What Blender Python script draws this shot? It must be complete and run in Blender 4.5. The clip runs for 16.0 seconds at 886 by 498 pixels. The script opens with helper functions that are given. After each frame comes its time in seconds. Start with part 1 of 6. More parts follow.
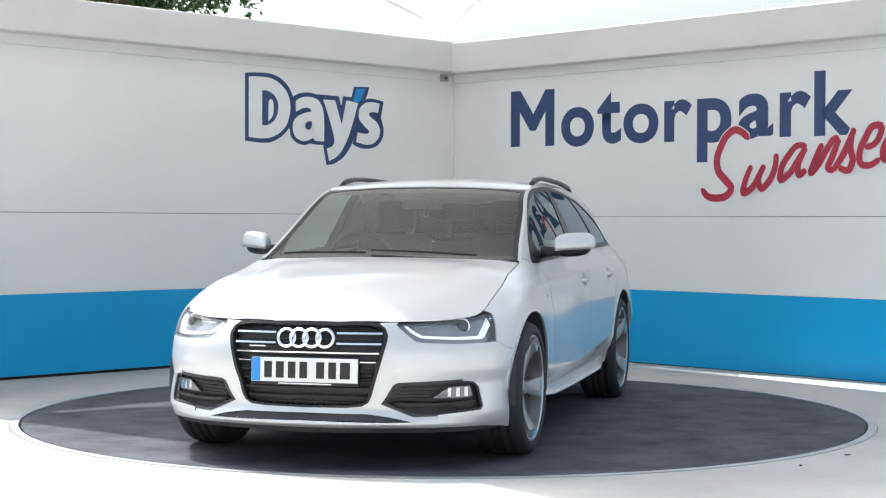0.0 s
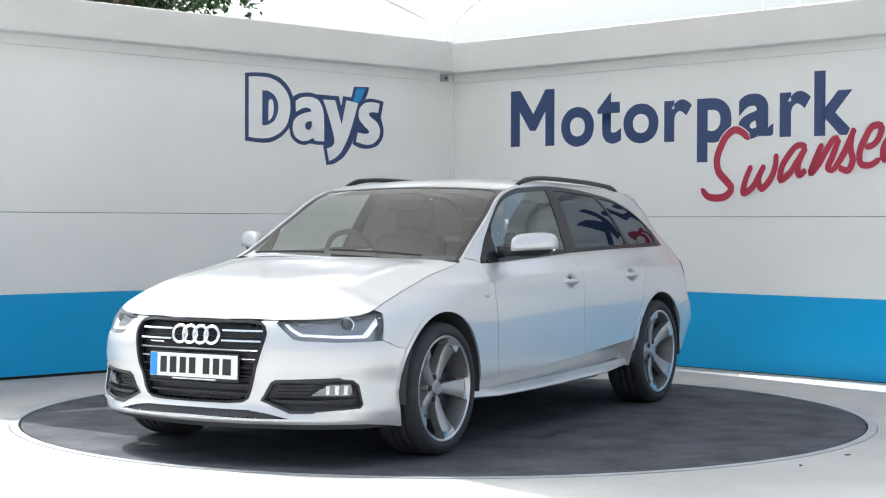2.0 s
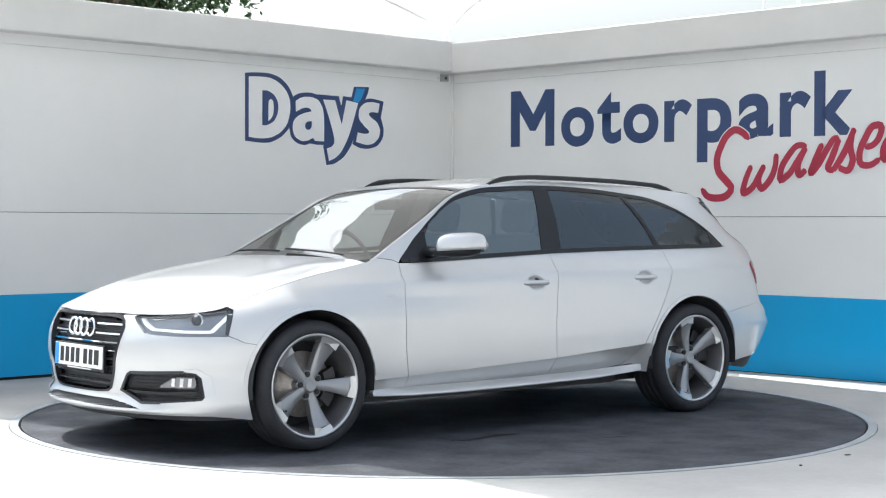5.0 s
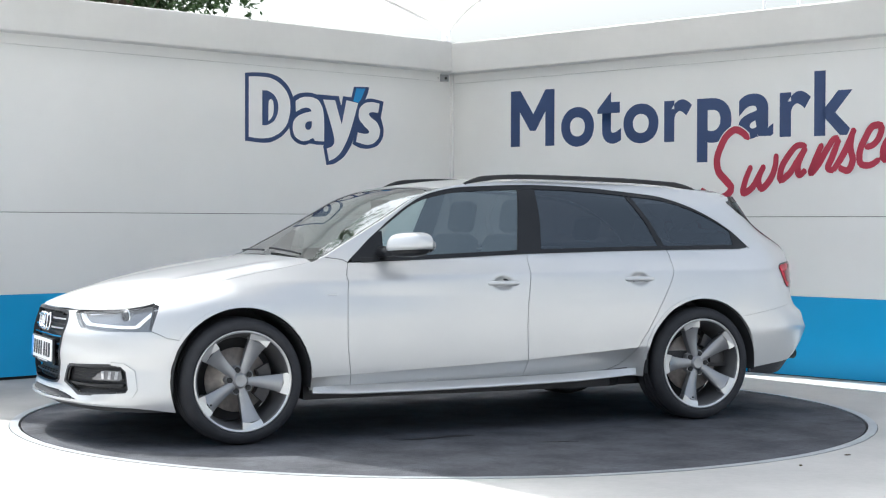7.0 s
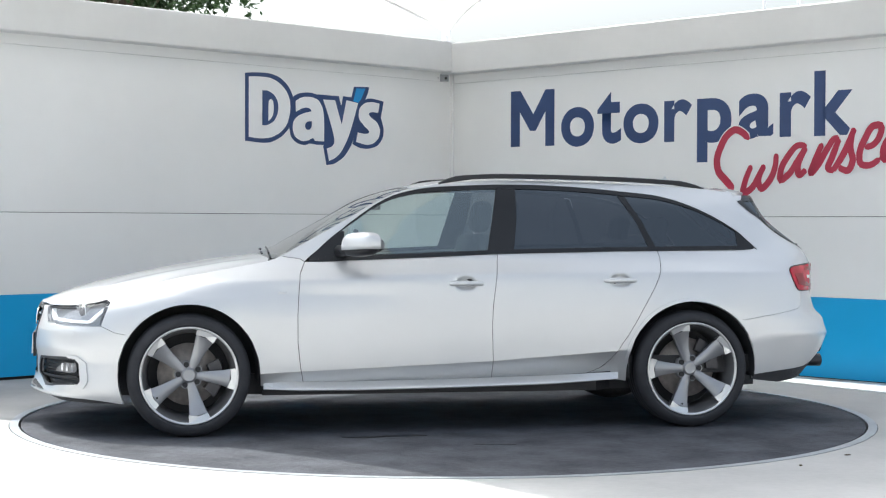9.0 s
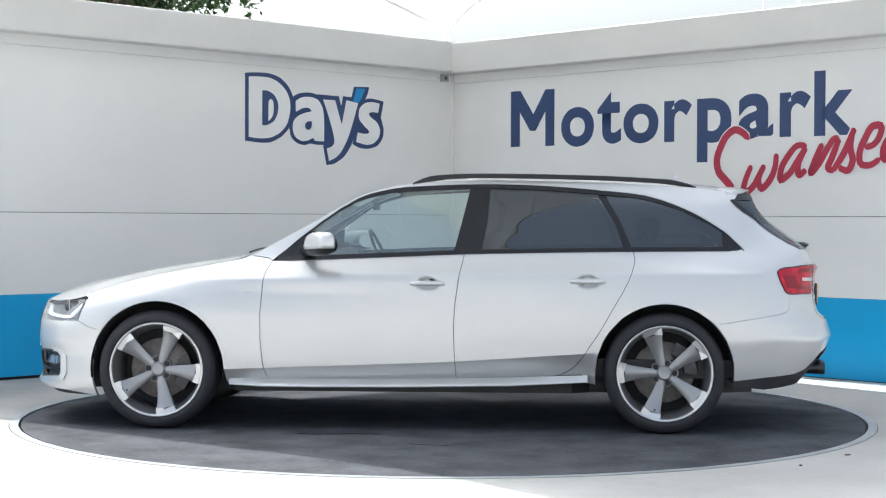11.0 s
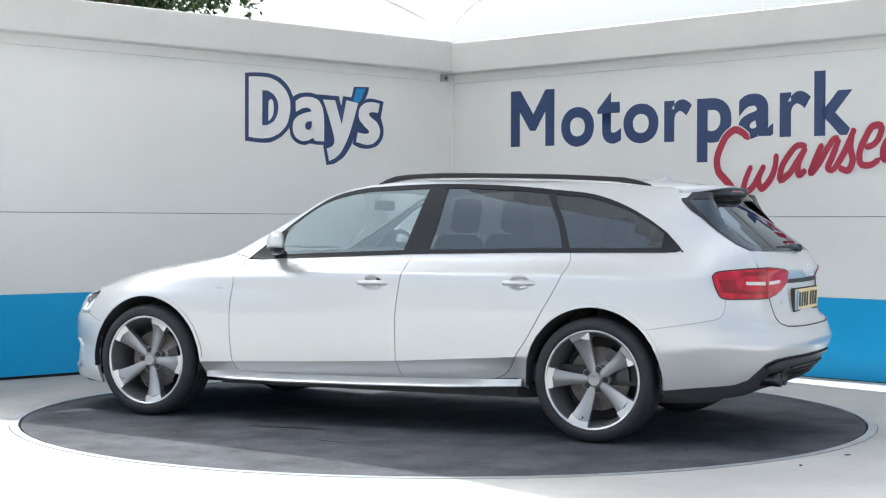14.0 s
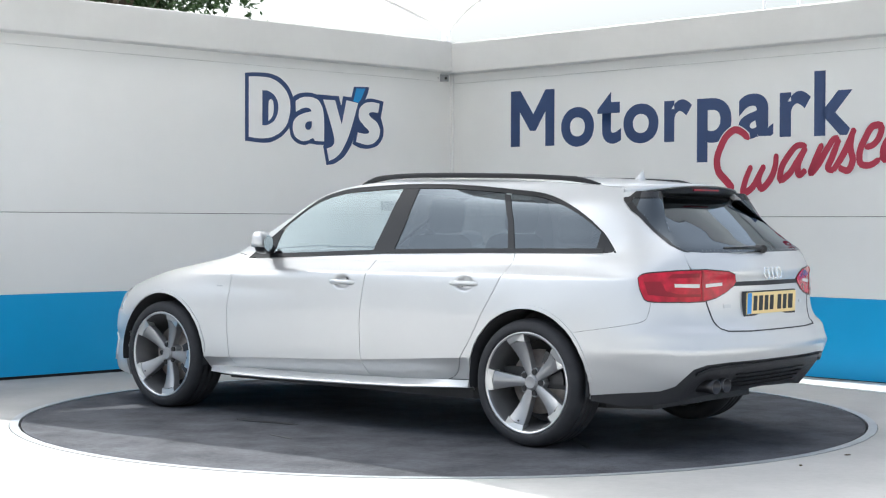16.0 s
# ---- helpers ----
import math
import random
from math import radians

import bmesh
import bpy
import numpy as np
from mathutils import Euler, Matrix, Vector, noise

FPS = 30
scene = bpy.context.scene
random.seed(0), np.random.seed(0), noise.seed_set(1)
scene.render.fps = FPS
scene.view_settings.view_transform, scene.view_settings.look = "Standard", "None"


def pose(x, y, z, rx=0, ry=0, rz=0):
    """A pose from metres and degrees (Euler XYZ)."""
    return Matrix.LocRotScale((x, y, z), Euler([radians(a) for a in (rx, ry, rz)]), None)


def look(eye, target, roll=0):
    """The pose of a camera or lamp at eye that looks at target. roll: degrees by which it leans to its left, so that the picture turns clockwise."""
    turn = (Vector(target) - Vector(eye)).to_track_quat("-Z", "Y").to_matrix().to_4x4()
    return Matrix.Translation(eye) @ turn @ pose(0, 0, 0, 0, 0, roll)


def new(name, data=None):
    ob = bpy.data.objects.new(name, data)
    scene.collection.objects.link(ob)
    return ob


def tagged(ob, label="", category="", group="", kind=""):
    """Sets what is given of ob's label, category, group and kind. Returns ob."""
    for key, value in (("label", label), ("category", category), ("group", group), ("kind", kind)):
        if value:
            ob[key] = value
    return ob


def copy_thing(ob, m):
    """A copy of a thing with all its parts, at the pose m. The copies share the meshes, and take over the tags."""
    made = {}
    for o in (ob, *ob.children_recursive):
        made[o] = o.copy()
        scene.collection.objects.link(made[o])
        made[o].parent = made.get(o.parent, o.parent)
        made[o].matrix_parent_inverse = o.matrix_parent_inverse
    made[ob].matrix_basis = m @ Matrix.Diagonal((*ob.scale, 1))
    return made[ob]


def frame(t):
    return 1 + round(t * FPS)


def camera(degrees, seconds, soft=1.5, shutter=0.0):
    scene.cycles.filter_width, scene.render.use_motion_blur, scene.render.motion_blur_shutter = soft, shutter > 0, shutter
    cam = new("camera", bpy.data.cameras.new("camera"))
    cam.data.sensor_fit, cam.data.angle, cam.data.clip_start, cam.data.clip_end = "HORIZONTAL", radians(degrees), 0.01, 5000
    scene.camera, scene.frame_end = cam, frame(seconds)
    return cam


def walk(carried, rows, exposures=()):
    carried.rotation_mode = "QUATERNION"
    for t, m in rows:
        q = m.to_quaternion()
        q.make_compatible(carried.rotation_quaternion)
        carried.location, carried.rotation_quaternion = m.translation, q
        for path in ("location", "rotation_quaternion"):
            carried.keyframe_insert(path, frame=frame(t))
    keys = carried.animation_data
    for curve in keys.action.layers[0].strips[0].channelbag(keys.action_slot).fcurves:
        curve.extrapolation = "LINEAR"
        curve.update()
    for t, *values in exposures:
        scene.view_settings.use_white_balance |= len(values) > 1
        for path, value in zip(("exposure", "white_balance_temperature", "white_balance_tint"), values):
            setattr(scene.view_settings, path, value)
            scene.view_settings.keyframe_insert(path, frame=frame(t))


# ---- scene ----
from mathutils.geometry import tessellate_polygon

# ---------- camera: stands still on its tripod ----------
cam = camera(30.04, 16.0, soft=1.15)
EYE = (0.0, -9.935, 1.156)
CAM_POSE = look(EYE, (-0.0049, 0.0, 0.9921), roll=0.162)
walk(cam, [(0.0, CAM_POSE), (16.0, CAM_POSE)], exposures=[(0.0, 0.12, 6080, 5), (16.0, 0.12, 6080, 5)])

# ---------- daylight ----------
SUN_AZ, SUN_EL = 131.0, 57.0
world = bpy.data.worlds.new("sky")
scene.world = world
world.use_nodes = True
wn = world.node_tree
sky = wn.nodes.new("ShaderNodeTexSky")
sky.sky_type = "NISHITA"
sky.sun_disc = False
sky.sun_elevation = radians(SUN_EL)
sky.sun_rotation = radians(90 - SUN_AZ)
sky.air_density, sky.dust_density, sky.ozone_density = 1.0, 8.0, 1.0
haze = wn.nodes.new("ShaderNodeHueSaturation")
haze.inputs["Saturation"].default_value, haze.inputs["Value"].default_value = 0.45, 2.15
wn.links.new(sky.outputs[0], haze.inputs["Color"])
wn.links.new(haze.outputs[0], wn.nodes["Background"].inputs[0])
wn.nodes["Background"].inputs[1].default_value = 0.15
sun_data = bpy.data.lights.new("sun", "SUN")
sun_data.energy, sun_data.angle, sun_data.color = 4.6, radians(0.6), (1.0, 0.95, 0.88)
sun = new("sun", sun_data)
a, e = radians(SUN_AZ), radians(SUN_EL)
sun.matrix_world = look((20 * math.cos(a) * math.cos(e), 20 * math.sin(a) * math.cos(e), 20 * math.sin(e)), (0, 0, 0))


# ---------- materials ----------
def mat(name, color, rough=0.5, metal=0.0, vary=0.08, scale=6.0, bump=0.0, bump_scale=80.0, coat=0.0,
        spec=0.5, fine=60.0, fine_vary=0.0):
    """A surface with variation at two scales and fine relief."""
    m = bpy.data.materials.new(name)
    m.use_nodes = True
    nt = m.node_tree
    b = nt.nodes["Principled BSDF"]
    b.inputs["Roughness"].default_value = rough
    b.inputs["Metallic"].default_value = metal
    b.inputs["Coat Weight"].default_value = coat
    b.inputs["Coat Roughness"].default_value = 0.04
    b.inputs["Specular IOR Level"].default_value = spec
    geo = nt.nodes.new("ShaderNodeTexCoord")
    n1 = nt.nodes.new("ShaderNodeTexNoise")
    n1.inputs["Scale"].default_value = scale
    n1.inputs["Detail"].default_value = 6
    nt.links.new(geo.outputs["Object"], n1.inputs["Vector"])
    n2 = nt.nodes.new("ShaderNodeTexNoise")
    n2.inputs["Scale"].default_value = fine
    n2.inputs["Detail"].default_value = 4
    nt.links.new(geo.outputs["Object"], n2.inputs["Vector"])
    add = nt.nodes.new("ShaderNodeMath")
    add.operation = "MULTIPLY_ADD"
    add.inputs[1].default_value = fine_vary
    nt.links.new(n2.outputs["Fac"], add.inputs[0])
    ramp = nt.nodes.new("ShaderNodeMapRange")
    ramp.inputs["From Min"].default_value, ramp.inputs["From Max"].default_value = 0.3, 0.7
    ramp.inputs["To Min"].default_value = 1 - vary - fine_vary / 2
    ramp.inputs["To Max"].default_value = 1 + vary - fine_vary / 2
    nt.links.new(n1.outputs["Fac"], ramp.inputs["Value"])
    nt.links.new(ramp.outputs["Result"], add.inputs[2])
    mul = nt.nodes.new("ShaderNodeVectorMath")
    mul.operation = "SCALE"
    mul.inputs[0].default_value = color[:3]
    nt.links.new(add.outputs[0], mul.inputs["Scale"])
    nt.links.new(mul.outputs[0], b.inputs["Base Color"])
    if bump:
        bn = nt.nodes.new("ShaderNodeTexNoise")
        bn.inputs["Scale"].default_value = bump_scale
        bn.inputs["Detail"].default_value = 5
        nt.links.new(geo.outputs["Object"], bn.inputs["Vector"])
        bp = nt.nodes.new("ShaderNodeBump")
        bp.inputs["Strength"].default_value = bump
        bp.inputs["Distance"].default_value = 0.01
        nt.links.new(bn.outputs["Fac"], bp.inputs["Height"])
        nt.links.new(bp.outputs["Normal"], b.inputs["Normal"])
    return m


def fabric(name, color, through_light):
    """Woven membrane that lets some daylight through."""
    m = bpy.data.materials.new(name)
    m.use_nodes = True
    nt = m.node_tree
    b = nt.nodes["Principled BSDF"]
    b.inputs["Base Color"].default_value = (*color, 1)
    b.inputs["Roughness"].default_value = 0.6
    tr = nt.nodes.new("ShaderNodeBsdfTranslucent")
    tr.inputs["Color"].default_value = (*color, 1)
    no = nt.nodes.new("ShaderNodeTexNoise")
    no.inputs["Scale"].default_value = 2.0
    mr = nt.nodes.new("ShaderNodeMapRange")
    mr.inputs["To Min"].default_value, mr.inputs["To Max"].default_value = through_light * 0.9, through_light * 1.1
    nt.links.new(no.outputs["Fac"], mr.inputs["Value"])
    mix = nt.nodes.new("ShaderNodeMixShader")
    nt.links.new(mr.outputs["Result"], mix.inputs[0])
    nt.links.new(b.outputs[0], mix.inputs[1])
    nt.links.new(tr.outputs[0], mix.inputs[2])
    nt.links.new(mix.outputs[0], nt.nodes["Material Output"].inputs[0])
    return m


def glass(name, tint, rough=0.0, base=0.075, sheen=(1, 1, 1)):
    m = bpy.data.materials.new(name)
    m.use_nodes = True
    nt = m.node_tree
    b = nt.nodes["Principled BSDF"]
    b.inputs["Roughness"].default_value = 0.01
    b.inputs["Base Color"].default_value = (0.01, 0.01, 0.012, 1)
    b.inputs["Specular IOR Level"].default_value = 0.6
    tr = nt.nodes.new("ShaderNodeBsdfTransparent")
    tr.inputs["Color"].default_value = (*tint, 1)
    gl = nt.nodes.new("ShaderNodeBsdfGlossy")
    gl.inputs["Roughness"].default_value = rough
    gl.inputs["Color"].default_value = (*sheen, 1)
    lw = nt.nodes.new("ShaderNodeLayerWeight")
    lw.inputs["Blend"].default_value = 0.5
    pw = nt.nodes.new("ShaderNodeMath")
    pw.operation = "POWER"
    pw.inputs[1].default_value = 5.0
    nt.links.new(lw.outputs["Facing"], pw.inputs[0])
    fr = nt.nodes.new("ShaderNodeMapRange")
    fr.inputs["To Min"].default_value, fr.inputs["To Max"].default_value = base, 1.0
    nt.links.new(pw.outputs[0], fr.inputs["Value"])
    mix = nt.nodes.new("ShaderNodeMixShader")
    nt.links.new(fr.outputs[0], mix.inputs[0])
    nt.links.new(tr.outputs[0], mix.inputs[1])
    nt.links.new(gl.outputs[0], mix.inputs[2])
    nt.links.new(mix.outputs[0], nt.nodes["Material Output"].inputs[0])
    nt.nodes.remove(b)
    return m


M_CONCRETE = mat("pale concrete", (0.415, 0.405, 0.39), 0.75, vary=0.13, scale=1.3, bump=0.2, bump_scale=45, fine=22, fine_vary=0.16)
M_MAT = mat("ribbed rubber mat", (0.080, 0.082, 0.093), 0.85, vary=0.35, scale=3.5, bump=0.5, bump_scale=120, fine=30, fine_vary=0.8, spec=0.18)
M_RIM = mat("turntable steel edge", (0.42, 0.44, 0.46), 0.45, 0.6, vary=0.1, scale=5)
M_GAP = mat("dark gap", (0.015, 0.015, 0.017), 0.9)
M_PANEL = mat("grey white coated panel", (0.82, 0.82, 0.81), 0.42, vary=0.03, scale=0.8, fine=9, fine_vary=0.025)
M_BLUE = mat("blue coated panel", (0.013, 0.36, 0.71), 0.42, vary=0.05, scale=1.1, fine=12, fine_vary=0.04)
M_RENDERED = mat("pale render", (0.46, 0.455, 0.44), 0.85, vary=0.12, scale=0.5, fine=3, fine_vary=0.15)
M_CAP = mat("white coping", (0.66, 0.66, 0.65), 0.5, vary=0.05, scale=1.4, fine=14, fine_vary=0.05)
M_NAVY = mat("navy vinyl", (0.028, 0.060, 0.165), 0.35, vary=0.05)
M_RED = mat("red vinyl", (0.42, 0.022, 0.06), 0.35, vary=0.05)
M_WHITE = mat("white vinyl", (0.82, 0.82, 0.82), 0.35, vary=0.02)
M_WALLWHITE = mat("pale grey vinyl", (0.80, 0.80, 0.79), 0.42, vary=0.02)
M_SKYBLUE = mat("light blue vinyl", (0.02, 0.26, 0.60), 0.35, vary=0.03)
# near-white colour that stands in for sunlight on the concrete
M_SUNLIT_STRIP = mat("white floor paint", (0.90, 0.90, 0.89), 0.6, vary=0.04, scale=4, fine=30, fine_vary=0.05)
M_FABRIC = fabric("white tensile fabric", (0.78, 0.765, 0.755), 0.15)
M_POST = mat("white painted steel", (0.80, 0.80, 0.80), 0.4, vary=0.03)
M_STEEL = mat("galvanised steel", (0.30, 0.31, 0.32), 0.45, 0.6, vary=0.1)
M_LEAF = mat("green leaves", (0.055, 0.108, 0.034), 0.6, vary=0.45, scale=2.2, fine=9, fine_vary=0.4)
M_BARK = mat("bark", (0.13, 0.10, 0.075), 0.9, vary=0.25, bump=0.6, bump_scale=20)
M_SCUFF = mat("worn black rubber", (0.018, 0.018, 0.020), 0.6, vary=0.2)


# ---------- mesh tools ----------
def obj(name, bm, material, parent=None, smooth=False):
    me = bpy.data.meshes.new(name)
    bm.normal_update()
    bm.to_mesh(me)
    bm.free()
    for mm in (material if isinstance(material, (list, tuple)) else [material]):
        me.materials.append(mm)
    if smooth:
        for f in me.polygons:
            f.use_smooth = True
    ob = new(name, me)
    ob.parent = parent
    return ob


def part(name, bm, material, parent, label="", smooth=False):
    ob = obj(name, bm, material, parent, smooth)
    if label:
        tagged(ob, label)
    return ob


def box(bm, x0, x1, y0, y1, z0, z1, m=None, bevel=0.0):
    r = bmesh.ops.create_cube(bm, size=1.0)
    t = Matrix.Translation(((x0 + x1) / 2, (y0 + y1) / 2, (z0 + z1) / 2)) @ Matrix.Diagonal((x1 - x0, y1 - y0, z1 - z0, 1))
    bmesh.ops.transform(bm, matrix=t, verts=r["verts"])
    if bevel:
        es = list({e for v in r["verts"] for e in v.link_edges})
        rb = bmesh.ops.bevel(bm, geom=es, offset=bevel, segments=2, affect="EDGES", profile=0.5)
        vs = list({v for f in rb["faces"] for v in f.verts})
    else:
        vs = r["verts"]
    if m is not None:
        bmesh.ops.transform(bm, matrix=m, verts=vs if not bevel else bm.verts[:])
    return vs


def prism(bm, pts, z0, z1, m=None):
    """A flat polygon (x, y) raised from z0 to z1."""
    lo = [bm.verts.new((x, y, z0)) for x, y in pts]
    hi = [bm.verts.new((x, y, z1)) for x, y in pts]
    n = len(pts)
    bm.faces.new(hi)
    bm.faces.new(lo[::-1])
    for i in range(n):
        bm.faces.new((lo[i], lo[(i + 1) % n], hi[(i + 1) % n], hi[i]))
    if m is not None:
        bmesh.ops.transform(bm, matrix=m, verts=lo + hi)
    return lo + hi


def tube(bm, pts, radius, seg=10, cap=True):
    """A round tube along points; radius: a number or one for each point."""
    rows = []
    pts = [Vector(q) for q in pts]
    for i, q in enumerate(pts):
        d = (pts[min(i + 1, len(pts) - 1)] - pts[max(i - 1, 0)]).normalized()
        s = d.cross(Vector((0, 0, 1)) if abs(d.z) < 0.95 else Vector((1, 0, 0))).normalized()
        w = d.cross(s)
        r = radius[i] if isinstance(radius, (list, tuple)) else radius
        rows.append([bm.verts.new(q + r * (math.cos(6.28319 * k / seg) * s + math.sin(6.28319 * k / seg) * w)) for k in range(seg)])
    for p0, p1 in zip(rows, rows[1:]):
        for k in range(seg):
            bm.faces.new((p0[k], p0[(k + 1) % seg], p1[(k + 1) % seg], p1[k]))
    if cap:
        bm.faces.new(rows[0][::-1])
        bm.faces.new(rows[-1])
    return rows


def ring(bm, r0, r1, z0, z1, seg=160):
    """A flat-topped ring (r0 = 0: a disc) from z0 to z1."""
    def circle(r, z):
        return [bm.verts.new((r * math.cos(6.2831853 * i / seg), r * math.sin(6.2831853 * i / seg), z)) for i in range(seg)]
    o0, o1 = circle(r1, z0), circle(r1, z1)
    if r0 == 0:
        bm.faces.new(o1)
        for i in range(seg):
            j = (i + 1) % seg
            bm.faces.new((o0[i], o0[j], o1[j], o1[i]))
        return
    i0, i1 = circle(r0, z0), circle(r0, z1)
    for i in range(seg):
        j = (i + 1) % seg
        bm.faces.new((o0[i], o0[j], o1[j], o1[i]))
        bm.faces.new((i0[j], i0[i], i1[i], i1[j]))
        bm.faces.new((o1[i], o1[j], i1[j], i1[i]))


# ---------- ground and turntable ----------
R_MAT = 2.468
bm = bmesh.new()
seg = 160
inner = [bm.verts.new((2.535 * math.cos(6.2831853 * i / seg), 2.535 * math.sin(6.2831853 * i / seg), 0)) for i in range(seg)]
radii = (3.2, 4.5, 7, 12, 30, 120, 700)
prev = inner
for r in radii:
    cur = [bm.verts.new((r * math.cos(6.2831853 * i / seg), r * math.sin(6.2831853 * i / seg), 0)) for i in range(seg)]
    for i in range(seg):
        j = (i + 1) % seg
        bm.faces.new((prev[i], cur[i], cur[j], prev[j]))
    prev = cur
down = [bm.verts.new((v.co.x, v.co.y, -0.12)) for v in inner]
for i in range(seg):
    j = (i + 1) % seg
    bm.faces.new((inner[i], inner[j], down[j], down[i]))
bm.faces.new(down)
ground = tagged(obj("ground", bm, M_CONCRETE), "pale trowelled concrete yard with a round turntable pit", "ground", kind="structure")

turntable = new("turntable")
tagged(turntable, "round car turntable covered in dark grey rubber mat", "turntable")
bm = bmesh.new()
ring(bm, 0, R_MAT, -0.10, 0.0)
part("mat_deck", bm, M_MAT, turntable, "dark grey rubber mat with faint scuffs")
rnd = random.Random(4)
for (cx, cy, ln, wd, an) in ((0.82, -0.75, 0.46, 0.075, 78), (1.35, -0.35, 0.22, 0.025, 60), (-1.5, 0.4, 0.4, 0.03, 50), (0.9, 1.2, 0.4, 0.04, 30)):
    n = 9
    top, bot = [], []
    for i in range(n):
        u = (i / (n - 1) - 0.5) * ln
        hw = wd * 0.5 * (0.35 + 0.65 * math.sin(math.pi * i / (n - 1))) * rnd.uniform(0.6, 1.2) + 0.003
        mid = 0.2 * wd * math.sin(7 * u / ln)
        top.append((u, mid + hw))
        bot.append((u, mid - hw))
    bm = bmesh.new()
    prism(bm, bot + top[::-1], 0.0008, 0.002, Matrix.Translation((cx, cy, 0)) @ Matrix.Rotation(radians(an), 4, "Z"))
    part("scuff_mark", bm, M_SCUFF, turntable, "dark tyre scuff on the mat")
turntable_rim = new("turntable_rim")
tagged(turntable_rim, "narrow grey steel ring set in the concrete round the turntable", "rim", kind="structure")
bm = bmesh.new()
ring(bm, R_MAT + 0.014, 2.532, -0.10, 0.003)
part("steel_edge", bm, M_RIM, turntable_rim)

# white band along the foot of the wall: sunlit concrete, its brightness painted in
bm = bmesh.new()
prism(bm, [(2.22, 2.447), (3.0, 1.246), (4.0, -0.294), (4.4, 0.69), (3.146, 1.79), (2.246, 2.585)], 0.0005, 0.005)
tagged(obj("floor_stripe", bm, M_SUNLIT_STRIP), "white painted band on the concrete along the wall", "floor marking", kind="structure")

# ---------- the two walls: frames with x along the wall from the corner, y out of the wall towards the yard, z up ----------
CORNER = Vector((0.07, 5.23, 0))
LEFT = Matrix.Translation(CORNER) @ Matrix(((-0.7071, 0.7071, 0, 0), (-0.7071, -0.7071, 0, 0), (0, 0, 1, 0), (0, 0, 0, 1)))
RIGHT = Matrix.Translation(CORNER + Vector((0, 0, -0.016))) @ Matrix(((0.6884, -0.7254, 0, 0), (-0.7254, -0.6884, 0, 0), (0, 0, 1, 0), (0, 0, 0, 1)))
LEN = 7.4


def wall(name, m, label):
    top = new(name)
    top.matrix_world = m
    tagged(top, label, "wall", kind="structure")

    def slab(nm, material, x0, x1, y0, y1, z0, z1, bevel=0.003):
        b = bmesh.new()
        box(b, x0, x1, y0, y1, z0, z1, bevel=bevel)
        return part(nm, b, material, top)
    slab("backing", M_GAP, 0.0, LEN, -0.16, -0.012, 0.0, 2.7, 0)
    slab("blue_panel", M_BLUE, 0.0, LEN, -0.012, 0.0, 0.022, 0.618)
    slab("lower_panel", M_PANEL, 0.0, LEN, -0.012, 0.0, 0.6185, 1.2155)
    slab("upper_panel", M_PANEL, 0.0, LEN, -0.012, 0.0, 1.2190, 2.4335)
    slab("head_panel", M_PANEL, 0.0, LEN, -0.012, 0.0, 2.435, 2.56)
    slab("coping", M_CAP, 0.0, LEN, -0.20, 0.150, 2.512, 2.785, 0.012)
    return top


wall("wall_1", LEFT, "grey white panelled wall with a blue band and white coping")
wall("wall_2", RIGHT, "grey white panelled wall with a blue band, lettering and white coping")

# unseen plain walls, added behind and beside the camera to shape the car's reflections
for name, x0, x1, y0, y1 in (("wall_3", -34, 34, -26.4, -26.0), ("wall_4", -34.4, -34, -26.4, 4), ("wall_5", 34, 34.4, -26.4, 4)):
    bm = bmesh.new()
    box(bm, x0, x1, y0, y1, 0, 4.6)
    tagged(obj(name, bm, M_RENDERED), "plain pale rendered wall across the yard", "wall", kind="structure")

# corner trim and bracket
bm = bmesh.new()
box(bm, -0.018, 0.018, -0.018, 0.018, 0.0, 2.5, bevel=0.004)
ob = tagged(obj("corner_trim", bm, M_PANEL), "grey white corner trim between the two walls", "trim", kind="structure")
ob.matrix_world = Matrix.Translation((0.07, 5.215, 0)) @ Matrix.Rotation(radians(45), 4, "Z")
bracket = new("corner_bracket")
tagged(bracket, "small galvanised steel bracket under the coping", "bracket")
bracket.matrix_world = Matrix.Translation((0.01, 5.13, 2.472))
bm = bmesh.new()
box(bm, -0.10, 0.03, -0.01, 0.0, -0.040, 0.028, bevel=0.002)
part("plate", bm, M_STEEL, bracket)
for bx in (-0.075, 0.005):
    bm = bmesh.new()
    tube(bm, [(bx, -0.010, -0.01), (bx, -0.028, -0.01)], 0.013, 8)
    part("bolt", bm, M_GAP, bracket)


# ---------- lettering ----------
def letters(text, size, thicken, shear=0.0):
    """Flat mesh of the words in the built-in font, from its own lower left corner, with its width and height."""
    cu = bpy.data.curves.new("letters", "FONT")
    cu.body, cu.size, cu.offset, cu.shear, cu.extrude = text, size, thicken, shear, 0.0
    tmp = bpy.data.objects.new("letters", cu)
    scene.collection.objects.link(tmp)
    bpy.context.view_layer.update()
    me = bpy.data.meshes.new_from_object(tmp.evaluated_get(bpy.context.evaluated_depsgraph_get()))
    bpy.data.objects.remove(tmp)
    xs = [v.co.x for v in me.vertices]
    ys = [v.co.y for v in me.vertices]
    return me, min(xs), max(xs), min(ys), max(ys)


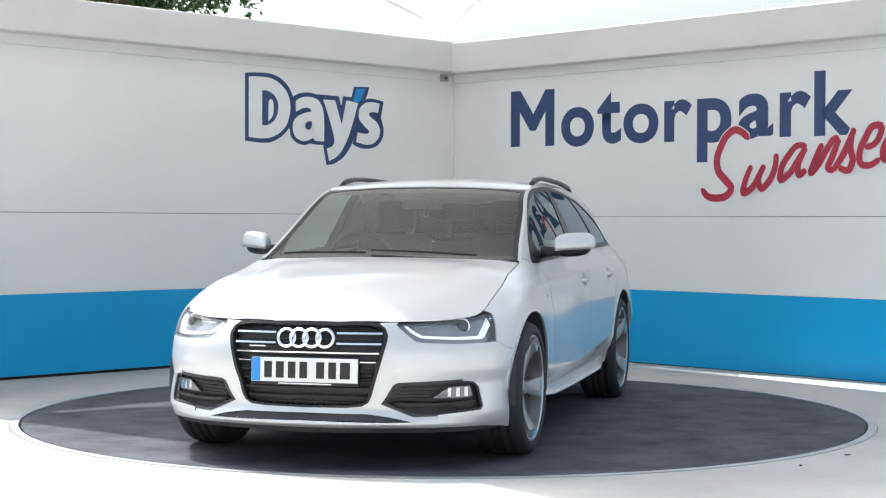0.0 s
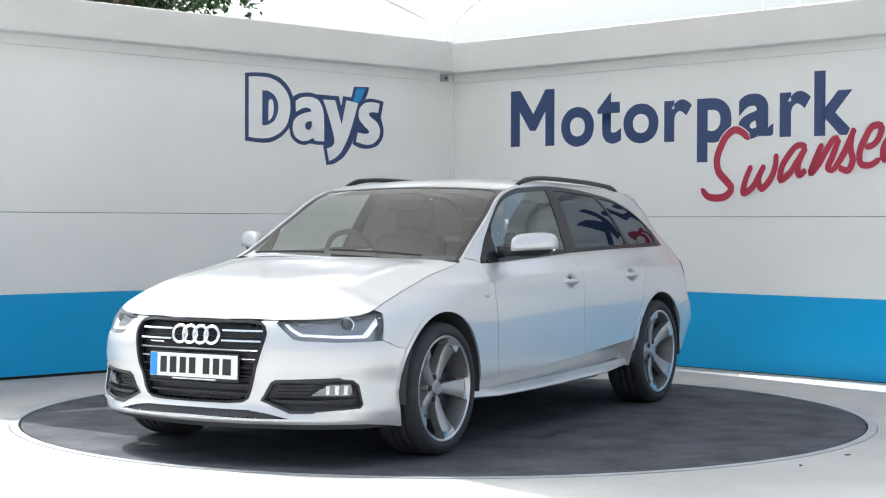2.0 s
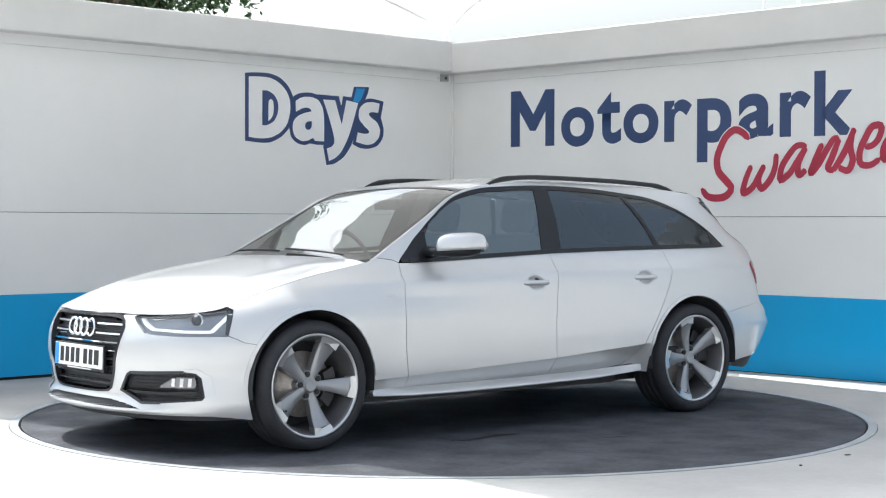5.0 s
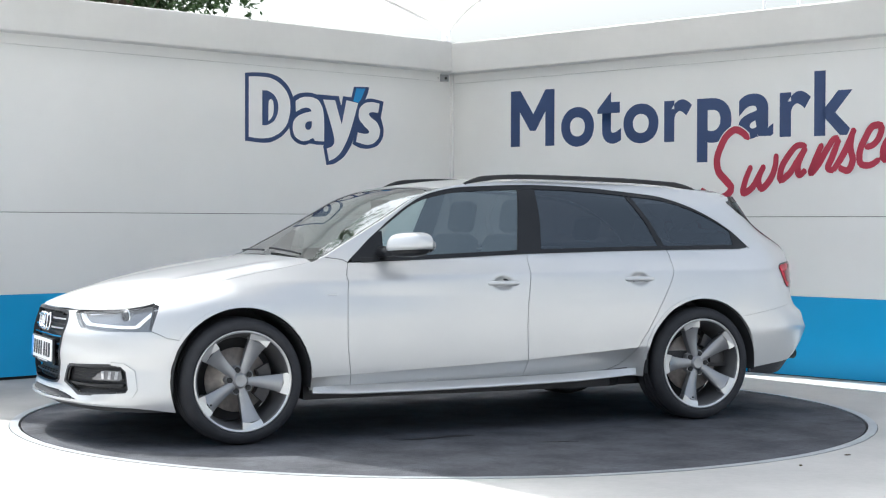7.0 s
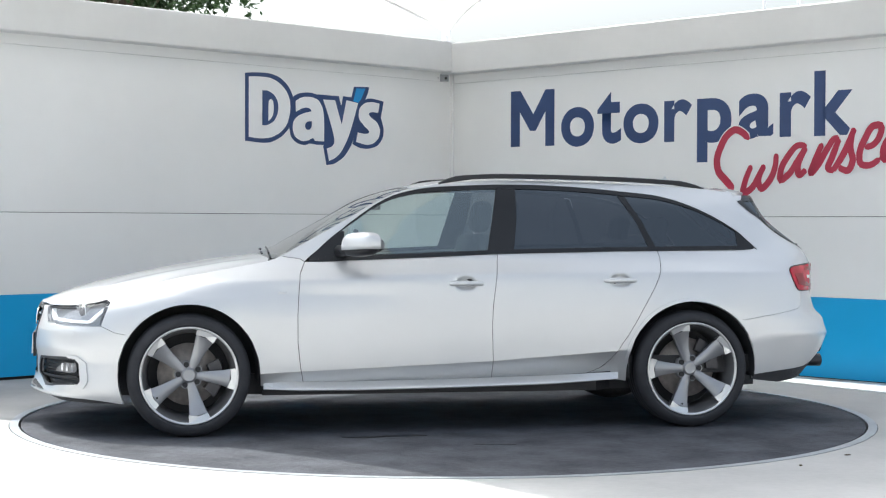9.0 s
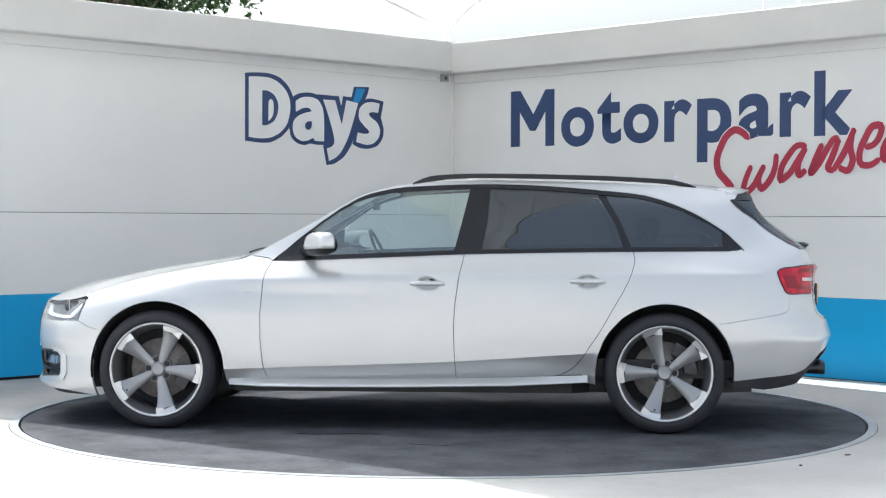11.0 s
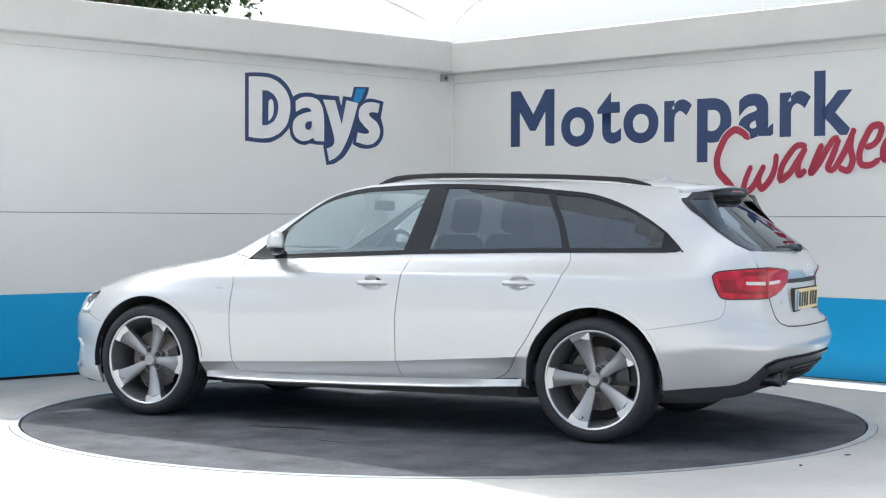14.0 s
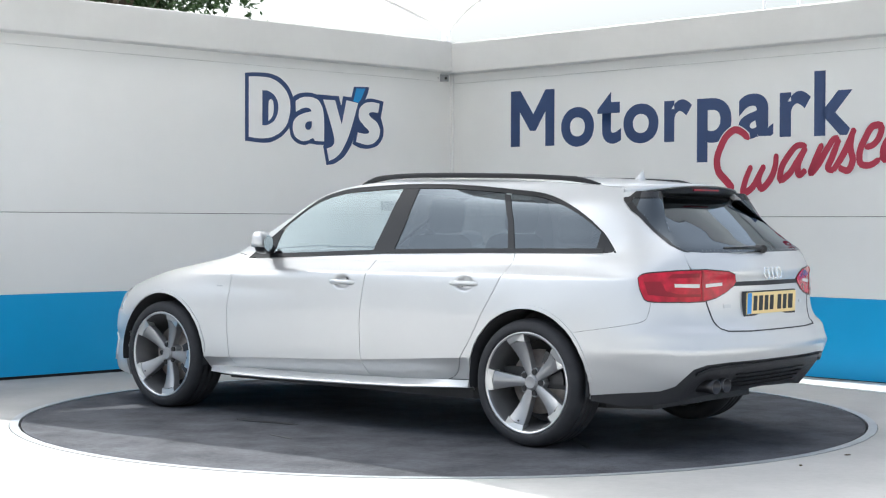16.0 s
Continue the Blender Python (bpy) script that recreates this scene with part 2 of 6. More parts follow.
def sign_letter(name, ch, parent, material, k0, k1, z0, z1, proud, thicken=0.02, shear=0.0, turn=0.0, flip=False):
    """One cut vinyl letter that fills the box k0..k1, z0..z1 of its wall."""
    me, x0, x1, y0, y1 = letters(ch, 1.0, thicken, shear)
    sx, sy = (k1 - k0) / (x1 - x0), (z1 - z0) / (y1 - y0)
    bm = bmesh.new()
    bm.from_mesh(me)
    bpy.data.meshes.remove(me)
    rot = Matrix.Rotation(radians(turn), 4, "Z")
    place = Matrix.Translation((k0, proud, z0)) @ Matrix(((1, 0, 0, 0), (0, 0, 1, 0), (0, 1, 0, 0), (0, 0, 0, 1)))
    bmesh.ops.transform(bm, verts=bm.verts[:], matrix=place @ rot @ Matrix.Diagonal((sx, sy, 1, 1)) @ Matrix.Translation((-x0, -y0, 0)))
    return part(name, bm, material, parent)


def wall_x(px, m):
    """Distance along the wall at which a sight line with that sideways slope meets it."""
    ax, ay = m[0][0], m[1][0]
    return (px * (CORNER.y + 9.935) - CORNER.x) / (ax - px * ay)


def k_of(u):
    return wall_x((u - 784) / 2921.5, RIGHT)


def z_of(u, v, m=RIGHT):
    k = wall_x((u - 784) / 2921.5, m)
    d = CORNER.y + 9.935 + k * m[1][0]
    return 1.156 - (v - 392.8 - 0.0028 * (u - 784)) * d / 2921.5 - m[2][3]


sign = new("wall_sign")
sign.matrix_world = RIGHT
tagged(sign, "navy and red vinyl lettering on the panelled wall", "sign")
for ch, u0, u1, v0, v1 in (("o", 991, 1049, 190, 260), ("t", 1055, 1097, 163, 255), ("o", 1101, 1163, 184, 254),
                           ("r", 1173, 1222, 177, 251), ("p", 1231, 1292, 174, 287), ("a", 1304, 1366, 166, 246), ("r", 1377, 1432, 162, 242),
                           ("k", 1438, 1512, 124, 240)):
    um = (u0 + u1) / 2
    zb = z_of(um, v1)
    sign_letter("letter", ch, sign, M_NAVY, k_of(u0), k_of(u1), zb, z_of(um, v0), 0.0015, 0.028)

b = bmesh.new()
for quad in ([(902, 163), (918, 162), (918, 260), (902, 261)], [(963, 159), (979, 158), (979, 258), (963, 259)], [(910, 163), (919, 162), (946, 210), (946, 232), (936, 232), (910, 185)],
             [(963, 159), (971, 159), (971, 182), (946, 232), (938, 232), (938, 210)]):
    lvl = 0.0012 + 0.0002 * len(b.faces)
    b.faces.new([b.verts.new((k_of(u), lvl, z_of(u, v))) for u, v in quad])
part("letter", b, M_NAVY, sign)


def smooth_line(pts, n):
    """Evenly spaced points on a smooth curve through pts."""
    q = np.array(pts, float)
    t = np.concatenate([[0], np.cumsum(np.hypot(*np.diff(q, axis=0).T))])
    m = np.gradient(q, t, axis=0)
    u = np.linspace(0, t[-1], n)
    k = np.clip(np.searchsorted(t, u) - 1, 0, len(t) - 2)
    h = (t[k + 1] - t[k])[:, None]
    f = (u[:, None] - t[k][:, None]) / h
    return (1 + 2 * f) * (1 - f) ** 2 * q[k] + f * (1 - f) ** 2 * h * m[k] + f * f * (3 - 2 * f) * q[k + 1] + f * f * (f - 1) * h * m[k + 1]


def brush(name, strokes, width, material, proud):
    """Brush strokes with round ends, cut from vinyl."""
    b = bmesh.new()
    for i, st in enumerate(strokes):
        q = smooth_line([(k_of(u), z_of(u, v)) for u, v in st], 34)
        d = np.gradient(q, axis=0)
        d /= np.hypot(d[:, 0], d[:, 1])[:, None] + 1e-9
        run = np.linspace(0, 1, 34)
        w = width * (0.82 + 0.18 * np.sin(np.pi * run)) * np.sqrt(np.clip(np.minimum(run, 1 - run) / 0.035 + 0.15, 0, 1))
        y = proud + 0.0002 * i
        l = [b.verts.new((p[0] - e[1] * h, y, p[1] + e[0] * h)) for p, e, h in zip(q, d, w)]
        r = [b.verts.new((p[0] + e[1] * h, y, p[1] - e[0] * h)) for p, e, h in zip(q, d, w)]
        for k in range(33):
            b.faces.new((l[k], r[k], r[k + 1], l[k + 1]))
    return part(name, b, material, sign)


SCRIPT = [
    [[(1324, 247), (1313, 236), (1300, 230), (1287, 238), (1274, 260), (1267, 285), (1270, 304), (1284, 321), (1293, 334), (1285, 346), (1268, 351), (1250, 347), (1240, 334)]],
    [[(1328, 293), (1317, 322), (1314, 342), (1326, 336), (1343, 308), (1351, 292)], [(1351, 292), (1341, 322), (1345, 334), (1358, 323), (1370, 296), (1372, 272)]],
    [[(1426, 259), (1410, 258), (1394, 275), (1380, 303), (1379, 319), (1392, 311), (1410, 284), (1424, 261)], [(1424, 261), (1410, 297), (1412, 310), (1425, 301)]],
    [[(1453, 254), (1441, 283), (1433, 307), (1446, 292), (1463, 262), (1477, 245), (1483, 246)], [(1483, 246), (1471, 278), (1464, 299), (1475, 302)]],
    [[(1472, 303), (1489, 276), (1502, 248), (1510, 227)], [(1506, 238), (1503, 262), (1507, 285), (1499, 302), (1482, 297)]],
    [[(1528, 262), (1544, 256), (1555, 240), (1557, 223), (1544, 223), (1529, 245), (1519, 273), (1521, 290), (1536, 293), (1556, 281)]],
    [[(1604, 222), (1590, 221), (1575, 239), (1561, 268), (1562, 282), (1575, 275), (1592, 246), (1604, 224)], [(1604, 224), (1592, 262), (1594, 274), (1606, 266)]],
]
for ch in SCRIPT:
    brush("outline", ch, 0.043, M_WALLWHITE, 0.003)
for ch in SCRIPT:
    brush("script_letter", ch, 0.0275 if len(ch) > 1 or ch is SCRIPT[5] else 0.032, M_RED, 0.005)

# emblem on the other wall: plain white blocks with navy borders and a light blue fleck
emblem = new("wall_emblem")
emblem.matrix_world = LEFT
tagged(emblem, "navy and white vinyl emblem on the panelled wall", "sign")


def j_of(u):
    return wall_x((u - 784) / 2921.5, LEFT)


def rounded(pts, r=0.25, n=5):
    """Corner-cut smoothing of a closed outline."""
    for _ in range(3):
        out = []
        for i, q in enumerate(pts):
            w = pts[(i + 1) % len(pts)]
            out += [(q[0] * (1 - r) + w[0] * r, q[1] * (1 - r) + w[1] * r), (q[0] * r + w[0] * (1 - r), q[1] * r + w[1] * (1 - r))]
        pts = out
    return pts


def shape(name, pts, material, proud, soft=True):
    q = [(j_of(u), z_of(u, v, LEFT)) for u, v in pts]
    if soft:
        q = rounded(q, 0.2)
    b = bmesh.new()
    q = [p for p, w in zip(q, q[1:] + q[:1]) if abs(p[0] - w[0]) + abs(p[1] - w[1]) > 2e-4]
    vs = [b.verts.new((x, proud, z)) for x, z in q]
    for tri in tessellate_polygon([[Vector((x, z, 0)) for x, z in q]]):
        f = b.faces.new([vs[k] for k in tri])
        f.normal_update()
        if f.normal.y < 0:
            f.normal_flip()
    return part(name, b, material, emblem)


def outline(*pts):
    """Outline from a drawing of the emblem; a third number 1 keeps the corner sharp."""
    out = []
    for q in pts:
        out += [(400 + q[0] / 3, 100 + q[1] / 3)] * (3 if len(q) > 2 else 1)
    return out


# borders
shape("border", outline((95, 88, 1), (150, 86), (225, 90), (285, 115), (330, 165), (352, 220), (355, 290), (338, 370), (295, 425), (235, 458), (180, 460), (95, 448, 1)), M_NAVY, 0.0020)
shape("border", outline((345, 215), (385, 195), (440, 192), (490, 208), (520, 250), (535, 330), (542, 472, 1), (470, 470), (440, 462), (410, 474), (370, 462), (338, 430), (328, 370), (338, 330), (350, 290)), M_NAVY, 0.0022)
shape("border", outline((480, 203, 1), (592, 213, 1), (606, 270), (614, 213, 1), (716, 225, 1), (692, 360), (662, 470), (622, 535), (570, 572), (527, 578, 1), (510, 480, 1), (530, 420), (515, 320)), M_NAVY, 0.0024)
shape("border", outline((672, 163, 1), (754, 165, 1), (738, 225), (695, 265, 1), (652, 250, 1)), M_NAVY, 0.0026)
shape("border", outline((690, 262), (715, 235), (760, 222), (830, 242, 1), (815, 325, 1), (832, 390), (825, 440), (795, 480), (745, 493), (700, 487), (664, 465, 1), (680, 400), (680, 330)), M_NAVY, 0.0028)
# white blocks
shape("block", outline((114, 108, 1), (150, 107), (220, 112), (270, 135), (312, 180), (333, 230), (336, 290), (320, 360), (285, 405), (235, 432), (180, 438), (114, 428, 1)), M_WHITE, 0.0036)
shape("block", outline((362, 238, 1), (395, 217), (445, 215), (485, 233), (508, 275), (515, 340), (514, 453, 1), (466, 450, 1), (455, 432), (430, 448), (395, 452), (360, 430), (346, 390), (350, 345), (375, 315), (415, 300), (447, 293, 1), (440, 278), (415, 272), (390, 280), (364, 296, 1)), M_WHITE, 0.0038)
shape("block", outline((508, 230, 1), (572, 234, 1), (607, 362, 1), (632, 234, 1), (694, 250, 1), (665, 360), (640, 440), (605, 510), (575, 540), (540, 556, 1), (528, 490, 1), (560, 478), (570, 450), (560, 400), (535, 310)), M_WHITE, 0.0040)
shape("block", outline((700, 275), (730, 248), (770, 242), (808, 253, 1), (800, 302, 1), (765, 296), (748, 306), (762, 326), (795, 350), (812, 390), (805, 435), (775, 465), (740, 473), (683, 455, 1), (692, 405, 1), (725, 412), (752, 410), (752, 396), (725, 370), (695, 330)), M_WHITE, 0.0042)
# inner notches
shape("notch", outline((186, 182, 1), (215, 182), (250, 205), (270, 245), (270, 300), (250, 345), (215, 366), (186, 366, 1)), M_NAVY, 0.0046)
shape("block", outline((218, 236), (230, 226), (244, 238), (247, 290), (238, 325), (218, 344, 1)), M_WHITE, 0.0052)
shape("notch", outline((412, 372), (416, 354), (430, 346), (448, 346, 1), (448, 372), (440, 388), (428, 391), (416, 386)), M_NAVY, 0.0046)
shape("fleck", outline((684, 172, 1), (732, 173, 1), (712, 225), (695, 248, 1), (667, 240, 1)), M_SKYBLUE, 0.0050)

# bits of dry leaf blown onto the concrete
M_LITTER = mat("dry brown leaf", (0.10, 0.075, 0.045), 0.9, vary=0.3)
for cx, cy, turn in ((2.01, -1.74, 20), (1.70, -2.10, 75), (2.35, -1.95, 130)):
    bit = new("leaf_fragment")
    bit.matrix_world = Matrix.Translation((cx, cy, 0)) @ Matrix.Rotation(radians(turn), 4, "Z")
    tagged(bit, "small curled dry leaf fragment on the concrete", "leaf", group="leaf fragments on the concrete")
    bm = bmesh.new()
    prism(bm, [(-0.016, 0.0), (-0.004, -0.008), (0.012, -0.005), (0.020, 0.002), (0.006, 0.008), (-0.008, 0.006)], 0.0006, 0.005)
    part("blade", bm, M_LITTER, bit)

# ---------- tensile canopy over the turntable ----------
canopy = new("canopy")
tagged(canopy, "white tensile fabric canopy with scalloped edges on steel posts", "canopy")
CB, CL, CF, CR = Vector((0.02, 5.12, 2.875)), Vector((-4.0, 1.24, 2.95)), Vector((0.05, -2.9, 3.1)), Vector((3.75, 1.45, 2.95))
PEAK = Vector((0.05, 1.4, 5.6))
bm = bmesh.new()
corners = [CB, CL, CF, CR]
NS, NR = 26, 16
rim_pts = []
for c in range(4):
    p0, p1 = corners[c], corners[(c + 1) % 4]
    for i in range(NS):
        t = i / NS
        bow = math.sin(math.pi * t)
        q = p0.lerp(p1, t)
        inward = (Vector((PEAK.x, PEAK.y, q.z)) - q).normalized()
        rise = (0.36 * bow ** 0.75, 0.75 * bow, 0.75 * bow, 0.68 * bow ** 0.75)[c]
        rim_pts.append(q + inward * 0.42 * bow + Vector((0, 0, rise)))
rows = []
for r in range(NR + 1):
    t = r / NR
    row = []
    for q in rim_pts:
        w = q.lerp(Vector((PEAK.x, PEAK.y, q.z)), t * 0.93)
        w.z = q.z + (PEAK.z - q.z) * (0.55 * t + 0.45 * t ** 3)
        row.append(bm.verts.new(w))
    rows.append(row)
n = len(rim_pts)
for r0, r1 in zip(rows, rows[1:]):
    for i in range(n):
        bm.faces.new((r0[i], r1[i], r1[(i + 1) % n], r0[(i + 1) % n]))
bm.faces.new(rows[-1])
part("membrane", bm, M_FABRIC, canopy, smooth=True)
bm = bmesh.new()
loop = [q.copy() for q in rim_pts] + [rim_pts[0].copy()]
tube(bm, loop, 0.010, 8, cap=False)
part("edge_hem", bm, M_FABRIC, canopy, "stitched white hem", smooth=True)
for q, foot in ((CB, (0.02, 5.45)), (CL, (-4.0, 1.8)), (CR, (4.0, 1.65))):
    bm = bmesh.new()
    tube(bm, [(foot[0], foot[1], 0), (foot[0], foot[1], 3.05)], 0.042 if q is CB else 0.075, 20)
    part("post", bm, M_POST, canopy, smooth=True)
    bm = bmesh.new()
    tube(bm, [(foot[0], foot[1], 2.98), q], 0.028, 8)
    part("bracket", bm, M_POST, canopy)

# ---------- distance ----------
def leaf_mesh(bm, at, size, rnd):
    d = Vector((rnd.gauss(0, 1), rnd.gauss(0, 1), rnd.gauss(0, 0.8))).normalized()
    s = d.cross(Vector((rnd.gauss(0, 1), rnd.gauss(0, 1), rnd.gauss(0, 1)))).normalized()
    w = size * 0.45
    k = d.cross(s) * size * 0.12
    bm.faces.new([bm.verts.new(q) for q in (at, at + d * size * 0.45 + s * w * 0.5 + k, at + d * size, at + d * size * 0.45 - s * w * 0.5 + k)])


def tree(x, y, height, spread, seed):
    rnd = random.Random(seed)
    top = new("tree")
    top.location = (x, y, 0)
    tagged(top, "broad leafy green tree behind the wall", "tree", group="trees behind the wall")
    bt, bl = bmesh.new(), bmesh.new()
    tube(bt, [(0, 0, 0), (0.05, 0.05, height * 0.25), (0.0, 0.1, height * 0.5), (0.05, 0, height * 0.8)], [0.24, 0.19, 0.14, 0.04], 10)
    for i in range(34):
        an = rnd.uniform(0, 6.283)
        z0 = height * rnd.uniform(0.24, 0.7)
        reach = spread * rnd.uniform(0.5, 1.0) * (1.15 - 0.6 * abs(z0 / height - 0.5))
        tip = Vector((math.cos(an) * reach, math.sin(an) * reach, z0 + rnd.uniform(-0.1, 0.35) * height))
        st = Vector((0.02, 0.05, z0))
        mid = st.lerp(tip, 0.5) + Vector((0, 0, 0.12 * height * rnd.random()))
        tube(bt, [st, mid, tip], [0.07, 0.045, 0.012], 6)
        for c in range(15):
            base = mid.lerp(tip, rnd.uniform(0.0, 1.15)) + Vector((rnd.gauss(0, 0.32), rnd.gauss(0, 0.32), rnd.gauss(0, 0.26)))
            for _ in range(52):
                leaf_mesh(bl, base + Vector((rnd.gauss(0, 0.15), rnd.gauss(0, 0.15), rnd.gauss(0, 0.13))), rnd.uniform(0.08, 0.15), rnd)
    part("trunk", bt, M_BARK, top)
    part("crown", bl, M_LEAF, top)
    return top


tree(-4.5, 12.2, 6.2, 1.9, 3)
tree(-7.4, 12.0, 6.2, 2.2, 8)
for fx in (5.02, 5.55, 6.05):
    pole = new("flagpole")
    pole.location = (fx, 16.0, 0)
    tagged(pole, "slim pale pole behind the wall", "pole", group="poles behind the wall")
    bm = bmesh.new()
    tube(bm, [(0, 0, 0), (0, 0, 7.0)], [0.035, 0.022], 10)
    part("shaft", bm, M_POST, pole)
    bm = bmesh.new()
    tube(bm, [(0, 0, 7.0), (0, 0, 7.05)], 0.04, 10)
    part("finial", bm, M_POST, pole)


# ---------- the estate car: x forward, y to its left, z up, origin on the floor midway between the axles ----------
def pchip(xs, ys, q):
    """Monotone cubic through points; xs rising."""
    xs, ys, q = np.asarray(xs, float), np.asarray(ys, float), np.asarray(q, float)
    h = np.diff(xs)
    dl = np.diff(ys) / h
    m = np.zeros(len(xs))
    m[0], m[-1] = dl[0], dl[-1]
    for i in range(1, len(xs) - 1):
        if dl[i - 1] * dl[i] > 0:
            w1, w2 = 2 * h[i] + h[i - 1], h[i] + 2 * h[i - 1]
            m[i] = (w1 + w2) / (w1 / dl[i - 1] + w2 / dl[i])
    k = np.clip(np.searchsorted(xs, q) - 1, 0, len(xs) - 2)
    t = (q - xs[k]) / h[k]
    c = np.clip(t, 0, 1)
    out = ((1 + 2 * c) * (1 - c) ** 2 * ys[k] + c * (1 - c) ** 2 * h[k] * m[k] + c * c * (3 - 2 * c) * ys[k + 1] + c * c * (c - 1) * h[k] * m[k + 1])
    return out + np.where(t < 0, t * h[k] * m[0], 0) + np.where(t > 1, (t - 1) * h[k] * m[-1], 0)


# plan of the flanks from nose to tail, and how far the skin lies inside it at each height
PLAN = [(2.285, 0), (2.245, 0.35), (2.12, 0.62), (1.95, 0.80), (1.70, 0.888), (1.40, 0.910), (0.90, 0.905), (0.0, 0.902), (-0.90, 0.904),
        (-1.40, 0.912), (-1.80, 0.905), (-2.08, 0.862), (-2.27, 0.735), (-2.37, 0.44), (-2.41, 0.0)]
SKIN = [
    "0.16:.10 0.20:.05 0.225:.008 0.25:.02 0.30:.040 0.36:.044 0.45:.040 0.55:.042 0.62:.050 0.67:.060 0.70:.074 0.76:.14 0.9:.4 1.4:.8",
    "0.16:.10 0.20:.05 0.225:.008 0.25:.02 0.30:.036 0.36:.028 0.40:.027 0.475:.014 0.55:.018 0.62:.033 0.67:.053 0.70:.073 0.76:.14 0.9:.4 1.4:.8",
    "0.16:.060 0.20:.024 0.225:.008 0.25:.012 0.30:.02 0.36:.014 0.40:.015 0.475:.004 0.55:.008 0.62:.030 0.67:.055 0.71:.085 0.78:.17 0.9:.4 1.4:.8",
    "0.16:.035 0.20:.018 0.225:.008 0.27:.00 0.36:.010 0.40:.015 0.475:.004 0.55:.010 0.62:.028 0.67:.048 0.72:.085 0.78:.17 0.9:.36 1.4:.8",
    "0.16:.030 0.20:.018 0.27:.010 0.36:.010 0.45:.006 0.55:.003 0.62:.010 0.68:.025 0.73:.055 0.78:.11 0.82:.18 0.9:.3 1.4:.7",
    "0.16:.06 0.20:.03 0.30:.012 0.45:.006 0.58:.000 0.66:.002 0.72:.012 0.77:.038 0.82:.085 0.86:.15 0.90:.23 1.4:.7",
    "0.16:.05 0.22:.02 0.35:.014 0.38:.012 0.50:.010 0.62:.010 0.70:.018 0.77:.033 0.838:.047 0.846:.057 0.87:.086 0.90:.118 0.95:.168 1.05:.23 1.2:.31 1.4:.42",
    "0.16:.04 0.22:.012 0.35:.008 0.41:.006 0.52:.004 0.64:.004 0.72:.008 0.79:.013 0.870:.026 0.878:.035 0.93:.086 0.955:.108 0.98:.120 1.1:.172 1.25:.240 1.36:.300 1.42:.34",
    "0.16:.04 0.22:.012 0.35:.008 0.46:.006 0.55:.004 0.66:.004 0.73:.009 0.80:.016 0.874:.031 0.882:.040 0.935:.092 0.965:.114 0.99:.126 1.1:.178 1.25:.254 1.35:.325 1.42:.38",
    "0.16:.06 0.20:.03 0.30:.012 0.45:.006 0.60:.000 0.68:.002 0.74:.010 0.80:.021 0.875:.043 0.884:.052 0.94:.110 0.97:.132 1.00:.150 1.1:.200 1.25:.282 1.34:.358 1.42:.42",
    "0.16:.08 0.22:.06 0.30:.042 0.42:.020 0.52:.004 0.62:.008 0.70:.016 0.80:.031 0.875:.052 0.884:.062 0.925:.098 0.95:.118 1.00:.160 1.1:.216 1.25:.302 1.33:.372 1.42:.46",
    "0.16:.12 0.24:.100 0.30:.072 0.40:.038 0.48:.014 0.535:.000 0.545:.005 0.60:.010 0.66:.028 0.74:.045 0.82:.062 0.90:.088 0.95:.122 1.00:.165 1.1:.255 1.25:.395 1.33:.490 1.42:.60",
    "0.16:.22 0.24:.16 0.32:.095 0.40:.045 0.46:.020 0.530:.000 0.540:.008 0.61:.030 0.65:.070 0.70:.090 0.78:.100 0.86:.105 0.92:.115 0.96:.128 1.00:.155 1.1:.272 1.2:.400 1.30:.535 1.42:.70",
    "0.16:.26 0.24:.20 0.32:.120 0.40:.048 0.46:.020 0.530:.001 0.540:.008 0.61:.032 0.64:.070 0.70:.090 0.78:.098 0.86:.098 0.905:.082 0.95:.105 1.00:.138 1.1:.265 1.2:.400 1.30:.535 1.42:.70",
    "0.16:.26 0.24:.20 0.32:.120 0.40:.048 0.46:.020 0.530:.001 0.540:.008 0.61:.032 0.64:.070 0.70:.092 0.78:.100 0.86:.100 0.905:.080 0.95:.104 1.00:.138 1.1:.265 1.2:.400 1.30:.535 1.42:.70",
]
pl = np.array(PLAN, float)
ST = np.concatenate([[0], np.cumsum(np.hypot(*np.diff(pl, axis=0).T))])
DENSE = np.linspace(0, ST[-1], 1201)


def natural(xs, ys, q):
    """Smooth curve through points, level at both ends of y as mirrored."""
    m = np.gradient(ys, xs)
    for i in range(1, len(xs) - 1):
        a, b = (ys[i] - ys[i - 1]) / (xs[i] - xs[i - 1]), (ys[i + 1] - ys[i]) / (xs[i + 1] - xs[i])
        m[i] = (a * (xs[i + 1] - xs[i]) + b * (xs[i] - xs[i - 1])) / (xs[i + 1] - xs[i - 1])
    k = np.clip(np.searchsorted(xs, q) - 1, 0, len(xs) - 2)
    h = xs[k + 1] - xs[k]
    t = (q - xs[k]) / h
    return (1 + 2 * t) * (1 - t) ** 2 * ys[k] + t * (1 - t) ** 2 * h * m[k] + t * t * (3 - 2 * t) * ys[k + 1] + t * t * (t - 1) * h * m[k + 1]


